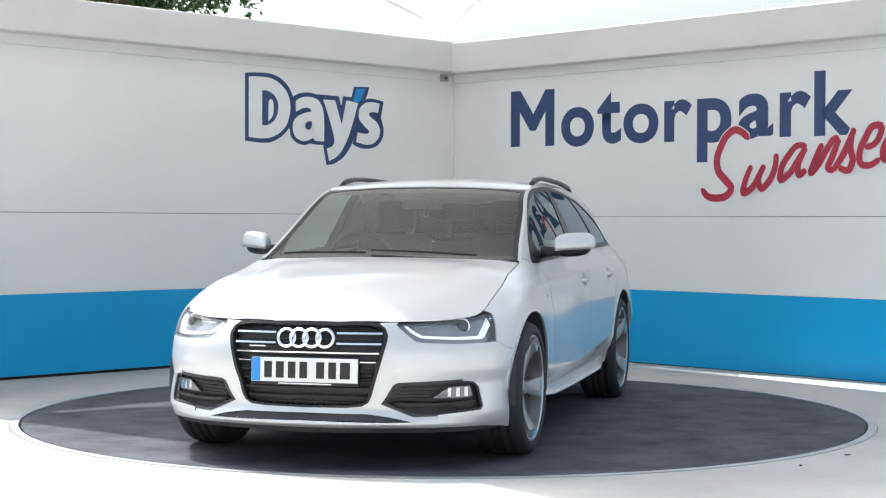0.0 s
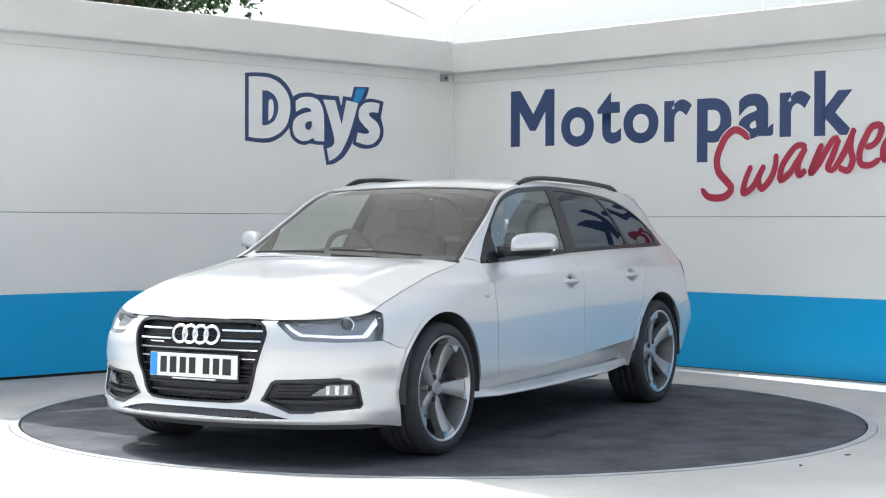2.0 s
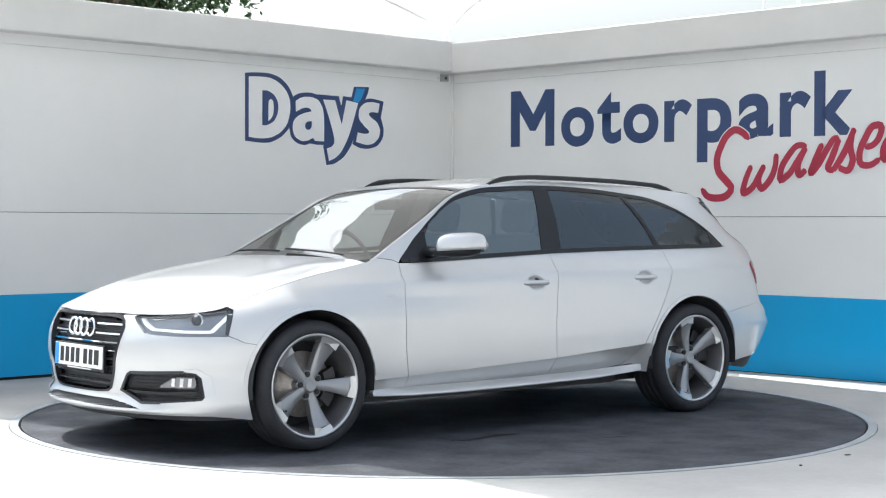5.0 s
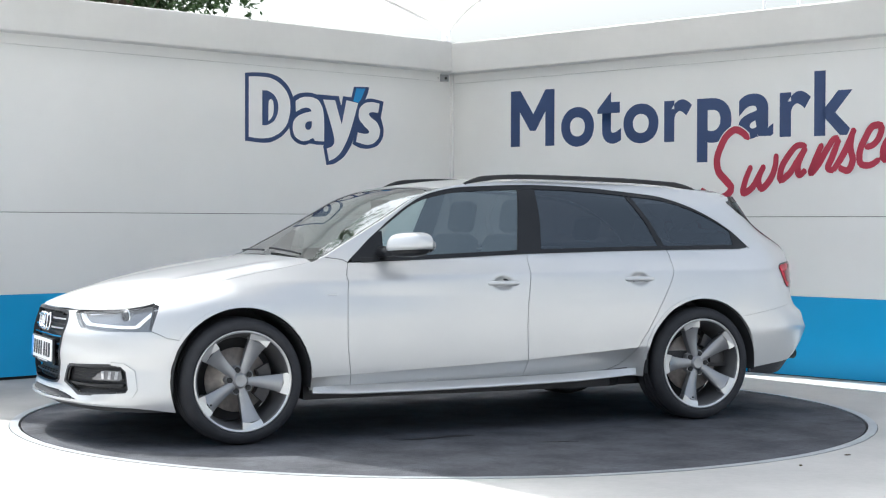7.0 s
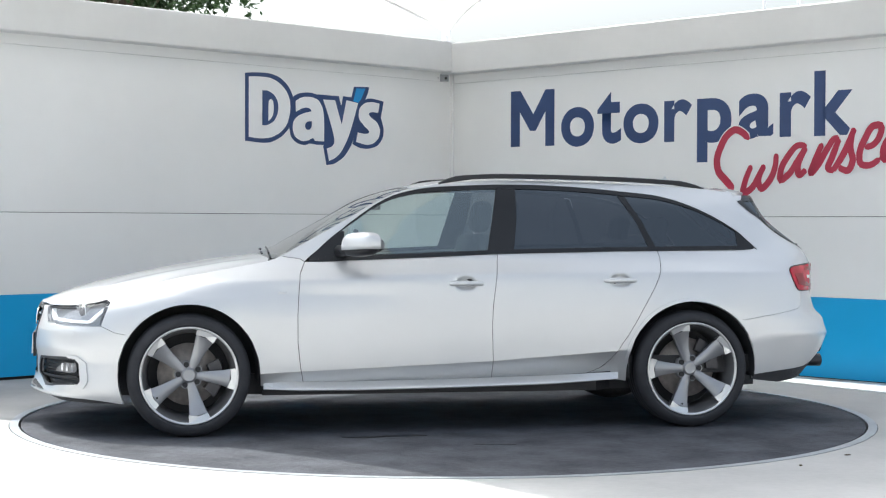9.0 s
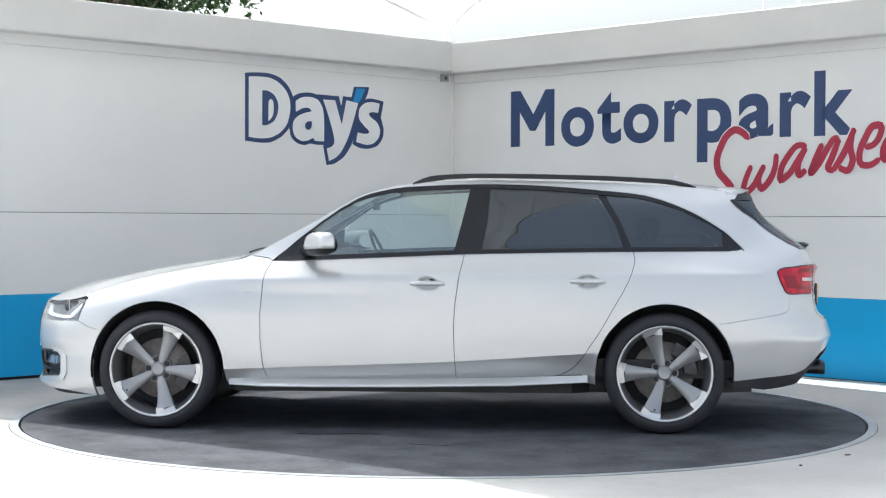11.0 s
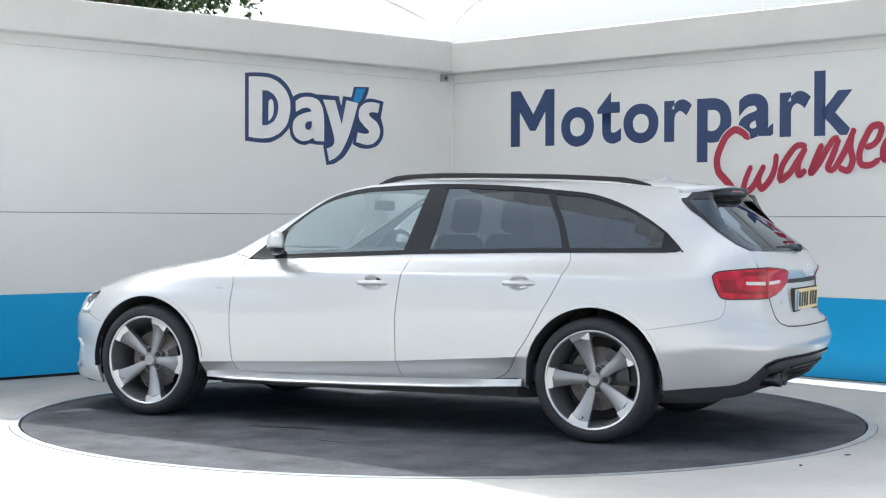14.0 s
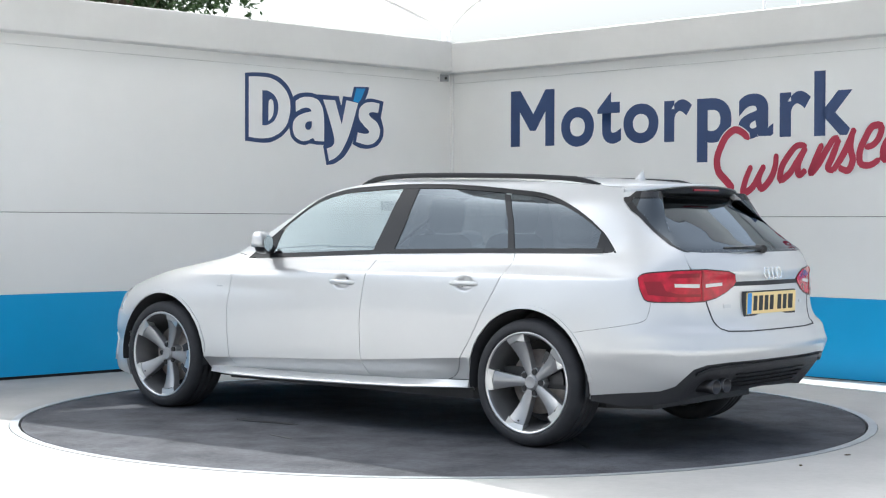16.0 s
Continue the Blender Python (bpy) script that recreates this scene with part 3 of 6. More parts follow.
wide = np.vstack([pl[1] * (1, -1), pl, pl[-2] * (1, -1)])
sw = np.concatenate([[-ST[1]], ST, [2 * ST[-1] - ST[-2]]])
RX, RY = natural(sw, wide[:, 0], DENSE), natural(sw, wide[:, 1], DENSE)
TX, TY = np.gradient(RX, DENSE), np.gradient(RY, DENSE)
TX[0], TY[0], TX[-1], TY[-1] = 0, 1, 0, -1
ker = np.ones(41) / 41
TX = np.convolve(np.pad(TX, 20, mode="reflect", reflect_type="odd"), ker, "valid")
TY = np.convolve(np.pad(TY, 20, mode="reflect", reflect_type="even"), ker, "valid")
TX[0], TX[-1] = 0, 0
ln = np.hypot(TX, TY)
NX, NY = TY / ln, -TX / ln
ZG = np.linspace(0.16, 1.42, 253)
TAB = []
for line in SKIN:
    zz, dd = zip(*[map(float, w.split(":")) for w in line.split()])
    TAB.append(pchip(zz, dd, ZG))
TAB = np.array(TAB)
DEPTH = np.array([pchip(ST, TAB[:, j], DENSE) for j in range(len(ZG))]).T
for _ in range(2):
    pad = np.pad(DEPTH, ((8, 8), (0, 0)), mode="edge")
    DEPTH = sum(pad[i:i + len(DENSE)] for i in range(17)) / 17


GRIPS = ((-0.105, 0.815), (-0.985, 0.829))
crease_z = lambda x: np.interp(-np.asarray(x, float), [-1.30, -0.994, 0.026, 0.255, 0.961, 1.10], [0.325, 0.337, 0.378, 0.388, 0.436, 0.446])


def flank(s, z, out=0.0):
    """The skin at s along the plan and height z, moved outwards by out."""
    s, z = np.asarray(s, float), np.asarray(z, float)
    u = np.clip(s / ST[-1] * (len(DENSE) - 1), 0, len(DENSE) - 1.001)
    i = u.astype(int)
    f = u - i
    v = np.clip((z - ZG[0]) / (ZG[1] - ZG[0]), 0, len(ZG) - 1.001)
    j = v.astype(int)
    g = v - j
    d = (DEPTH[i, j] * (1 - f) + DEPTH[i + 1, j] * f) * (1 - g) + (DEPTH[i, j + 1] * (1 - f) + DEPTH[i + 1, j + 1] * f) * g
    lerp = lambda A: A[i] * (1 - f) + A[i + 1] * f
    x = lerp(RX)
    # tucked-in lower doors below the crease, and the grip hollows
    d = d + np.maximum(crease_z(x) - z, 0) * 0.80 * np.clip((x + 1.06) / 0.10, 0, 1) * np.clip((1.30 - x) / 0.2, 0, 1)
    for hx, hz in GRIPS:
        r = np.sqrt(((x - hx) / 0.056) ** 2 + ((z - hz - 0.003) / 0.034) ** 2)
        q = np.clip((1.12 - r) / 0.35, 0, 1)
        d = d + 0.024 * q * q * (3 - 2 * q)
    d = d - out
    return np.stack([lerp(RX) - lerp(NX) * d, np.maximum(lerp(RY) - lerp(NY) * d, 0.0), z], -1)


def at_x(x, z):
    """s at which the skin has that x at height z."""
    p = flank(DENSE, np.full(len(DENSE), z))[:, 0]
    return float(np.interp(-x, -p, DENSE)) if np.all(np.diff(-p) > -1e-4) else float(DENSE[np.argmin(abs(p - x))])


def at_y(y, z, rear=False):
    """s at which the nose (or tail) has that y at height z."""
    h = len(DENSE) // 3
    if rear:
        p = flank(DENSE[-h:], np.full(h, z))[::-1, 1]
        k = int(np.argmax(p))
        return float(np.interp(y, p[:k + 1], DENSE[-h:][::-1][:k + 1]))
    p = flank(DENSE[:h], np.full(h, z))[:, 1]
    k = int(np.argmax(p))
    return float(np.interp(y, p[:k + 1], DENSE[:k + 1]))


X_ = lambda pts: [(at_x(x, z), z) for x, z in pts]
F_ = lambda pts: [(at_y(y, z), z) for y, z in pts]
R_ = lambda pts: [(at_y(y, z, True), z) for y, z in pts]

# the edge where flanks meet bonnet, windscreen and roof
EDGE = [(2.41, 1.318), (2.0, 1.322), (1.8, 1.335), (1.5, 1.358), (1.0, 1.384), (0.4, 1.394), (0.0, 1.372), (-0.15, 1.346), (-0.3, 1.298), (-0.5, 1.185), (-0.75, 1.046), (-0.95, 0.946),
        (-1.1, 0.915), (-1.4, 0.862), (-1.7, 0.790), (-1.95, 0.718), (-2.12, 0.698), (-2.285, 0.692)]
ex, ez = zip(*EDGE[::-1])
edge_z = lambda s: pchip(ex, ez, -np.interp(s, DENSE, RX))
EP = flank(DENSE, edge_z(DENSE))
order = np.argsort(EP[:, 0])
EX, EY, EZ = EP[order, 0], EP[order, 1], EP[order, 2]
RIDGE = [(-2.05, 1.318), (-1.96, 1.334), (-1.78, 1.366), (-1.5, 1.392), (-1.0, 1.416), (-0.5, 1.422), (-0.1, 1.402), (0.13, 1.362), (0.30, 1.304), (0.57, 1.170), (0.80, 1.046), (1.0, 0.962), (1.05, 0.955),
         (1.3, 0.915), (1.6, 0.868), (1.9, 0.805), (2.1, 0.745), (2.18, 0.712), (2.23, 0.692)]
kx, kz = zip(*RIDGE)


def lid(x, y, out=0.0):
    """The upper skin (bonnet, windscreen, roof) over plan point x, y."""
    x, y = np.asarray(x, float), np.asarray(y, float)
    ye, ze, zc = np.interp(x, EX, EY), np.interp(x, EX, EZ), pchip(kx, kz, x)
    w = np.clip(abs(y) / np.maximum(ye, 1e-3), 0, 1)
    bulge = np.where(x > 1.0, 0.018 * np.exp(-((w - 0.72) / 0.13) ** 2) * np.clip((x - 1.0) / 0.2, 0, 1) * np.clip((2.15 - x) / 0.4, 0, 1), 0)
    z = ze + (np.maximum(zc, ze + 0.002) - ze) * (1 - w ** 2.3) + bulge * 0.7
    return np.stack([x, y, z + out], -1)


def inset(poly, by):
    """The outline moved inwards."""
    if sum(a[0] * b[1] - b[0] * a[1] for a, b in zip(poly, poly[1:] + poly[:1])) < 0:
        poly = poly[::-1]
    out = []
    n = len(poly)
    for i in range(n):
        a, b, c = Vector(poly[i - 1]), Vector(poly[i]), Vector(poly[(i + 1) % n])
        d0, d1 = b - a, c - b
        if d0.length < 1e-7 or d1.length < 1e-7:
            continue
        n0, n1 = Vector((-d0.y, d0.x)).normalized(), Vector((-d1.y, d1.x)).normalized()
        k = n0 + n1
        if k.length < 0.3:
            k = n0
        k = k / max(k.length_squared / 2, 0.5) if k.length > 0 else n0
        out.append(tuple(b + k * by))
    return out


def cut(poly, axis, value, keep_low):
    out = []
    n = len(poly)
    for i in range(n):
        p, q = poly[i], poly[(i + 1) % n]
        a = (p[axis] - value) * (1 if keep_low else -1)
        b = (q[axis] - value) * (1 if keep_low else -1)
        if a <= 0:
            out.append(p)
        if (a < 0 < b) or (b < 0 < a):
            t = a / (a - b)
            out.append((p[0] + (q[0] - p[0]) * t, p[1] + (q[1] - p[1]) * t))
    return out


CREASE = [(at_x(x, float(crease_z(x))), float(crease_z(x))) for x in (1.25, 0.994, 0.5, -0.026, -0.255, -0.6, -0.961, -1.04)]


def fold(poly, above):
    """The part of an outline above (or below) the door crease."""
    cz = lambda u: float(np.interp(u, [c[0] for c in CREASE], [c[1] for c in CREASE]))
    fine = []
    for a, b in zip(poly, poly[1:] + poly[:1]):
        n = max(1, int(abs(a[0] - b[0]) / 0.05))
        fine += [(a[0] + (b[0] - a[0]) * k / n, a[1] + (b[1] - a[1]) * k / n) for k in range(n)]
    rel = [(u, z - cz(u)) for u, z in fine]
    part_ = cut(rel, 1, 0.0, not above)
    out = []
    for a, b in zip(part_, part_[1:] + part_[:1]):
        n = max(1, int(abs(a[0] - b[0]) / 0.03)) if abs(a[1]) < 1e-9 and abs(b[1]) < 1e-9 else 1
        out += [(a[0] + (b[0] - a[0]) * k / n, a[1] + (b[1] - a[1]) * k / n) for k in range(n)]
    return [(u, z + cz(u)) for u, z in out]


def sheet(polys, surface, du=0.03, dv=0.02, thick=0.006, flip=False, both=False, gap=0.0018, mirror=False, weld=True, split=False):
    """A panel: outlines filled with a fine net laid on a surface, with its edges turned in."""
    bm = bmesh.new()
    cells, keys, uv = [], {}, []
    if gap:
        polys = [inset(q, gap) for q in polys]
    if split:
        polys = [h for q in polys for h in (fold(q, True), fold(q, False)) if len(h) > 2]
    which = 0

    def vid(p):
        k = (round(p[0] * 20000), round(p[1] * 20000), 0 if weld else which)
        if k not in keys:
            keys[k] = len(uv)
            uv.append(p)
        return keys[k]
    for which, poly in enumerate(polys):
        u0, u1 = min(p[0] for p in poly), max(p[0] for p in poly)
        for i in range(math.floor(u0 / du), math.floor(u1 / du) + 1):
            strip = cut(cut(poly, 0, i * du, False), 0, (i + 1) * du, True)
            if len(strip) < 3:
                continue
            v0, v1 = min(p[1] for p in strip), max(p[1] for p in strip)
            for j in range(math.floor(v0 / dv), math.floor(v1 / dv) + 1):
                c = cut(cut(strip, 1, j * dv, False), 1, (j + 1) * dv, True)
                ids = []
                for p in c:
                    k = vid(p)
                    if k not in ids:
                        ids.append(k)
                if len(ids) > 2:
                    cells.append(ids)
    a = np.array(uv)
    front = surface(a[:, 0], a[:, 1], 0.0)
    back = surface(a[:, 0], a[:, 1], -thick)
    sides = (1, -1) if both else ((-1,) if mirror else (1,))
    for sg in sides:
        vf = [bm.verts.new((p[0], p[1] * sg, p[2])) for p in front]
        for ids in cells:
            try:
                f = bm.faces.new([vf[k] for k in (ids if (sg > 0) != flip else ids[::-1])])
                f.smooth = True
            except ValueError:
                continue
        bm.verts.ensure_lookup_table()
        edges = [e for e in bm.edges if len(e.link_faces) == 1 and e.verts[0] in set(vf[:1]) | set(vf)]
        vb = {}
        idx = {v: k for k, v in enumerate(vf)}
        for e in edges:
            for v in e.verts:
                if v not in vb:
                    p = back[idx[v]]
                    vb[v] = bm.verts.new((p[0], p[1] * sg, p[2]))
        for e in edges:
            e.smooth = False
            l = e.link_loops[0]
            v0, v1 = l.vert, l.link_loop_next.vert
            bm.faces.new((v1, v0, vb[v0], vb[v1]))
    lone = [v for v in bm.verts if not v.link_faces]
    bmesh.ops.delete(bm, geom=lone, context="VERTS")
    return bm


def curve(pts, n=14):
    """Points along a smooth curve through pts."""
    pts = np.array(pts, float)
    t = np.concatenate([[0], np.cumsum(np.hypot(*np.diff(pts, axis=0).T))])
    q = np.linspace(0, t[-1], n)
    return [(float(a), float(b)) for a, b in zip(natural(t, pts[:, 0], q), natural(t, pts[:, 1], q))]


def arc(cx, cz, r, a0, a1, n=22):
    return [(cx + r * math.cos(radians(a0 + (a1 - a0) * i / n)), cz + r * math.sin(radians(a0 + (a1 - a0) * i / n))) for i in range(n + 1)]


def paint_material():
    m = mat("silver metallic paint", (0.640, 0.645, 0.652), 0.36, 0.52, vary=0.015, scale=3, coat=0.7, fine=900, fine_vary=0.05)
    return m


M_PAINT = paint_material()
M_UNDER = mat("black underbody plastic", (0.042, 0.043, 0.048), 0.8, vary=0.2)
M_TRIM = mat("satin black trim", (0.018, 0.019, 0.022), 0.3, vary=0.1, spec=0.3)
M_GRAIN = mat("black grained plastic", (0.032, 0.033, 0.038), 0.5, vary=0.15, bump=0.2, bump_scale=400)
M_CHROME = mat("bright chrome", (0.86, 0.87, 0.88), 0.10, 1.0, vary=0.02)
M_ALU = mat("anodised aluminium", (0.55, 0.56, 0.58), 0.3, 1.0, vary=0.04)
M_TYRE = mat("tyre rubber", (0.024, 0.025, 0.030), 0.75, vary=0.15, scale=20, bump=0.15, bump_scale=200)
M_TITAN = mat("titanium grey wheel paint", (0.36, 0.365, 0.38), 0.42, 0.6, vary=0.05, coat=0.5)
M_BARREL = mat("dark wheel barrel", (0.15, 0.15, 0.155), 0.45, 0.5, vary=0.15)
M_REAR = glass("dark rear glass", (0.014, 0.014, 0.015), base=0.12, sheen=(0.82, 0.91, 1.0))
M_POLISH = mat("turned alloy", (0.60, 0.61, 0.62), 0.28, 0.9, vary=0.04)
M_DISC = mat("brake steel", (0.50, 0.46, 0.43), 0.45, 0.6, vary=0.2, scale=30)
M_REDLENS = mat("red lamp lens", (0.46, 0.008, 0.028), 0.10, vary=0.3, scale=25, coat=0.35, spec=0.3)
M_REDDARK = mat("dark red lamp lens", (0.24, 0.004, 0.014), 0.12, vary=0.2, coat=0.35, spec=0.3)
M_CLEARLENS = mat("clear lamp lens", (0.62, 0.60, 0.60), 0.12, vary=0.08, coat=1.0)
M_REFLECT = mat("lamp reflector", (0.62, 0.63, 0.66), 0.16, 0.9, vary=0.06)
M_LAMPWELL = mat("grey lamp housing", (0.29, 0.30, 0.32), 0.3, 0.6, vary=0.1)
M_EXHAUST = mat("dark chrome", (0.06, 0.06, 0.065), 0.35, 0.9, vary=0.1)
M_DRL = mat("lit daytime running light", (0.86, 0.87, 0.88), 0.25, vary=0.02)
M_DRL.node_tree.nodes["Principled BSDF"].inputs["Emission Color"].default_value = (0.95, 0.98, 1.0, 1)
M_DRL.node_tree.nodes["Principled BSDF"].inputs["Emission Strength"].default_value = 0.35
M_SEAT = mat("dark grey seat cloth", (0.035, 0.034, 0.034), 0.9, vary=0.12, scale=30, bump=0.2, bump_scale=300)
M_DASH = mat("soft black dashboard", (0.030, 0.030, 0.032), 0.65, vary=0.1, bump=0.1, bump_scale=300)
M_LINER = mat("pale grey headlining", (0.40, 0.395, 0.38), 0.9, vary=0.04)
M_PLATE_W = mat("white reflective plate", (0.80, 0.80, 0.78), 0.35, vary=0.02)
M_PLATE_Y = mat("amber reflective plate", (0.86, 0.66, 0.30), 0.35, vary=0.03)
M_PLATE_B = mat("blue plate band", (0.04, 0.28, 0.70), 0.4)
M_INK = mat("black plate ink", (0.012, 0.012, 0.012), 0.5)
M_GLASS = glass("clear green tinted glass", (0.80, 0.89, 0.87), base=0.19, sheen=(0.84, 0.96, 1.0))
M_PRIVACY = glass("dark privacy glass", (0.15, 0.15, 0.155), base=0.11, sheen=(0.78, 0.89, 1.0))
M_FRIT = mat("black glass edge", (0.016, 0.016, 0.018), 0.07, vary=0.05)
M_FOG = mat("grey fog lamp bowl", (0.22, 0.22, 0.23), 0.25, 0.6, vary=0.1)
M_SCREEN = glass("windscreen glass", (0.58, 0.60, 0.57))
M_LENS = glass("lamp cover glass", (0.95, 0.96, 0.97), base=0.08)

car = new("car")
tagged(car, "silver estate car with black roof rails parked on the turntable", "car")

WF, WR, WZ, AR = 1.404, -1.404, 0.335, 0.376
arch_f = lambda a0, a1, n=24: arc(WF, WZ, AR, a0, a1, n)
arch_r = lambda a0, a1, n=24: arc(WR, WZ, AR, a0, a1, n)
belt = lambda x: float(np.interp(-x, [-0.80, -0.77, 0.313, 1.0, 1.84], [0.932, 0.934, 0.979, 0.993, 1.002]))
DLO_TOP = curve([(0.775, 0.936), (0.59, 1.092), (0.486, 1.170), (0.28, 1.297), (0.10, 1.343), (-0.10, 1.358), (-0.389, 1.368), (-0.689, 1.362), (-1.043, 1.336), (-1.36, 1.292),
                 (-1.594, 1.197), (-1.76, 1.088), (-1.845, 1.004)], 60)


def dlo(x):
    return float(np.interp(-x, [-p[0] for p in DLO_TOP], [p[1] for p in DLO_TOP]))


def side_panel(name, polys, material, label="", thick=0.006, out=0.0, gap=0.0018, du=0.03, dv=0.01, parent=None, sides=(1, -1), split=False):
    """The same panel on both flanks, each a part of its own."""
    made = []
    for sg in sides:
        bm = sheet(polys, lambda s, z, o: flank(s, z, o + out), du, dv, thick, gap=gap, mirror=sg < 0, flip=False, weld=not split, split=split)
        made.append(part(name, bm, material, parent or car, label))
    return made


def wrap_panel(name, polys, material, label="", thick=0.006, out=0.0, gap=0.0, du=0.03, dv=0.02, parent=None):
    """One panel that runs round the nose or tail across the centre line."""
    bm = sheet(polys, lambda s, z, o: flank(s, z, o + out), du, dv, thick, gap=gap, both=True, flip=False)
    bmesh.ops.remove_doubles(bm, verts=[v for v in bm.verts if abs(v.co.y) < 2e-3], dist=2.2e-3)
    dead = [f for f in bm.faces if abs(f.normal.y) > 0.9 and max(abs(v.co.y) for v in f.verts) < 2e-3]
    bmesh.ops.delete(bm, geom=dead, context="FACES")
    return part(name, bm, material, parent or car, label)


# flank panels
S_NOSE, S_TAIL = 0.0, float(ST[-1])
hood_edge = [(float(s), float(edge_z(s))) for s in np.linspace(at_x(0.93, 0.955), at_x(1.835, 0.740), 26)]
seam_front = [(0.775, 0.936), (0.806, 0.87), (0.814, 0.80), (0.824, 0.65), (0.822, 0.50), (0.808, 0.36), (0.785, 0.264)]
seam_mid = [(-0.305, 0.978), (-0.278, 0.86), (-0.256, 0.70), (-0.250, 0.58), (-0.252, 0.42), (-0.262, 0.278)]
seam_rear = curve([(-1.236, 0.995), (-1.245, 0.94), (-1.225, 0.88), (-1.108, 0.66), (-0.975, 0.445), (-0.90, 0.348), (-0.80, 0.302), (-0.70, 0.292)], 26)
fender = X_(seam_front[::-1]) + X_([(0.80, 0.951), (0.90, 0.965)]) + hood_edge + X_([(1.816, 0.720), (1.867, 0.595), (1.83, 0.5775), (1.795, 0.56)]) + X_(arch_f(34, 180)) + X_([(1.02, 0.262)])
side_panel("front_wing", [fender], M_PAINT, split=True)
door_f = X_(seam_front) + X_(seam_mid[::-1]) + X_([(x, belt(x)) for x in np.linspace(-0.25, 0.70, 8)])
side_panel("front_door", [door_f], M_PAINT, split=True, du=0.014)
door_r = X_(seam_mid) + X_(seam_rear[::-1]) + X_([(x, belt(x)) for x in np.linspace(-1.2, -0.36, 8)])
side_panel("rear_door", [door_r], M_PAINT, split=True, du=0.014)
GLASS_EDGE = [(u + 0.006 - 0.05 * (z - 1.012), z) for u, z in X_([(-2.166, 1.012), (-2.101, 1.043), (-2.03, 1.090), (-1.955, 1.148), (-1.88, 1.215), (-1.825, 1.268)])]
D_SEAM = [(u - 0.030, z) for u, z in GLASS_EDGE]
S_TOP = D_SEAM[-1][0] - 0.03
D_edge = [(float(u), float(edge_z(u) - 0.002)) for u in np.linspace(at_x(0.93, 0.955), S_TOP, 60)]
quarter = X_(seam_rear) + X_([(-1.03, 0.262)]) + X_(arch_r(0, 134, 26)) \
    + X_([(-1.71, 0.604), (-1.90, 0.633), (-2.04, 0.659), (-2.062, 0.666), (-2.076, 0.676), (-2.084, 0.692), (-2.087, 0.715), (-2.09, 0.77)]) + R_([(0.775, 0.89), (0.620, 0.914)]) \
    + [(D_SEAM[0][0] + 0.012, 0.945), (D_SEAM[0][0], 0.985)] + D_SEAM + D_edge[::-1] \
    + X_([(0.90, 0.965), (0.80, 0.951)]) + X_(DLO_TOP) + X_([(x, belt(x)) for x in np.linspace(-1.80, -1.27, 6)])
side_panel("quarter_panel", [quarter], M_PAINT, "silver rear quarter with roof side rail")
SK = [(1.0, 0.250), (0.5, 0.247), (0, 0.252), (-0.5, 0.262), (-0.985, 0.278)]
for sg in (1, -1):
    bm = bmesh.new()
    rows = []
    for i in range(41):
        x = 1.005 - 1.99 * i / 40
        zc = float(np.interp(-x, [-p[0] for p in SK], [p[1] for p in SK]))
        w = min(1.0, 0.15 + 0.85 * min(i / 4, (40 - i) / 8))
        hz = 0.3 + 0.7 * w
        sec = [(0.77, zc + 0.032), (0.842, zc + 0.036), (0.842 + 0.040 * w, zc + 0.012 * hz), (0.842 + 0.058 * w, zc + 0.001), (0.842 + 0.060 * w, zc - 0.004 * hz), (0.842 + 0.054 * w, zc - 0.009 * hz), (0.84, zc - 0.013 * hz), (0.80, zc - 0.013 * hz)]
        rows.append([bm.verts.new((x, y * sg, z)) for y, z in sec])
    for r0, r1 in zip(rows, rows[1:]):
        for k in range(7):
            f = bm.faces.new((r0[k], r1[k], r1[k + 1], r0[k + 1]) if sg < 0 else (r0[k], r0[k + 1], r1[k + 1], r1[k]))
            f.smooth = k in (2, 3, 4)
    bm.faces.new(rows[0] if sg > 0 else rows[0][::-1])
    bm.faces.new(rows[-1][::-1] if sg > 0 else rows[-1])
    part("side_skirt", bm, M_PAINT, car)

for wx in (WF, WR):
    ring_out = [(wx + (AR + 0.020) * math.cos(radians(a)), WZ + (AR + 0.020) * math.sin(radians(a))) for a in np.linspace(4, 176, 40)]
    ring_in = [(wx + (AR + 0.001) * math.cos(radians(a)), WZ + (AR + 0.001) * math.sin(radians(a))) for a in np.linspace(4, 176, 40)]
    side_panel("arch_lip", [X_(ring_out) + X_(ring_in[::-1])], M_PAINT, out=0.006, gap=0.0, thick=0.010)

# dark inner shell, floor pan and wheel housings
for sg in (1, -1):
    polys = [X_([(1.0, 0.25)] + [(x, belt(x) - 0.012) for x in np.linspace(0.74, -1.80, 16)] + [(-1.80, 0.62)] + arch_r(150, 10, 18) + [(-1.02, 0.28)])]
    bm = sheet(polys, lambda s, z, o: flank(s, z, o - 0.014), 0.08, 0.05, 0.003, mirror=sg < 0, flip=False)
    part("inner_panel", bm, M_UNDER, car)
bm = bmesh.new()
prism(bm, [(1.95, -0.55), (2.12, -0.35), (2.12, 0.35), (1.95, 0.55), (1.0, 0.62), (1.0, 0.69), (-0.9, 0.69), (-1.0, 0.62), (-1.7, 0.6), (-1.92, 0.5), (-1.92, -0.5), (-1.7, -0.6), (-1.0, -0.62), (-0.9, -0.69),
           (1.0, -0.69), (1.0, -0.62)], 0.198, 0.31)
part("floor_pan", bm, M_GRAIN, car)
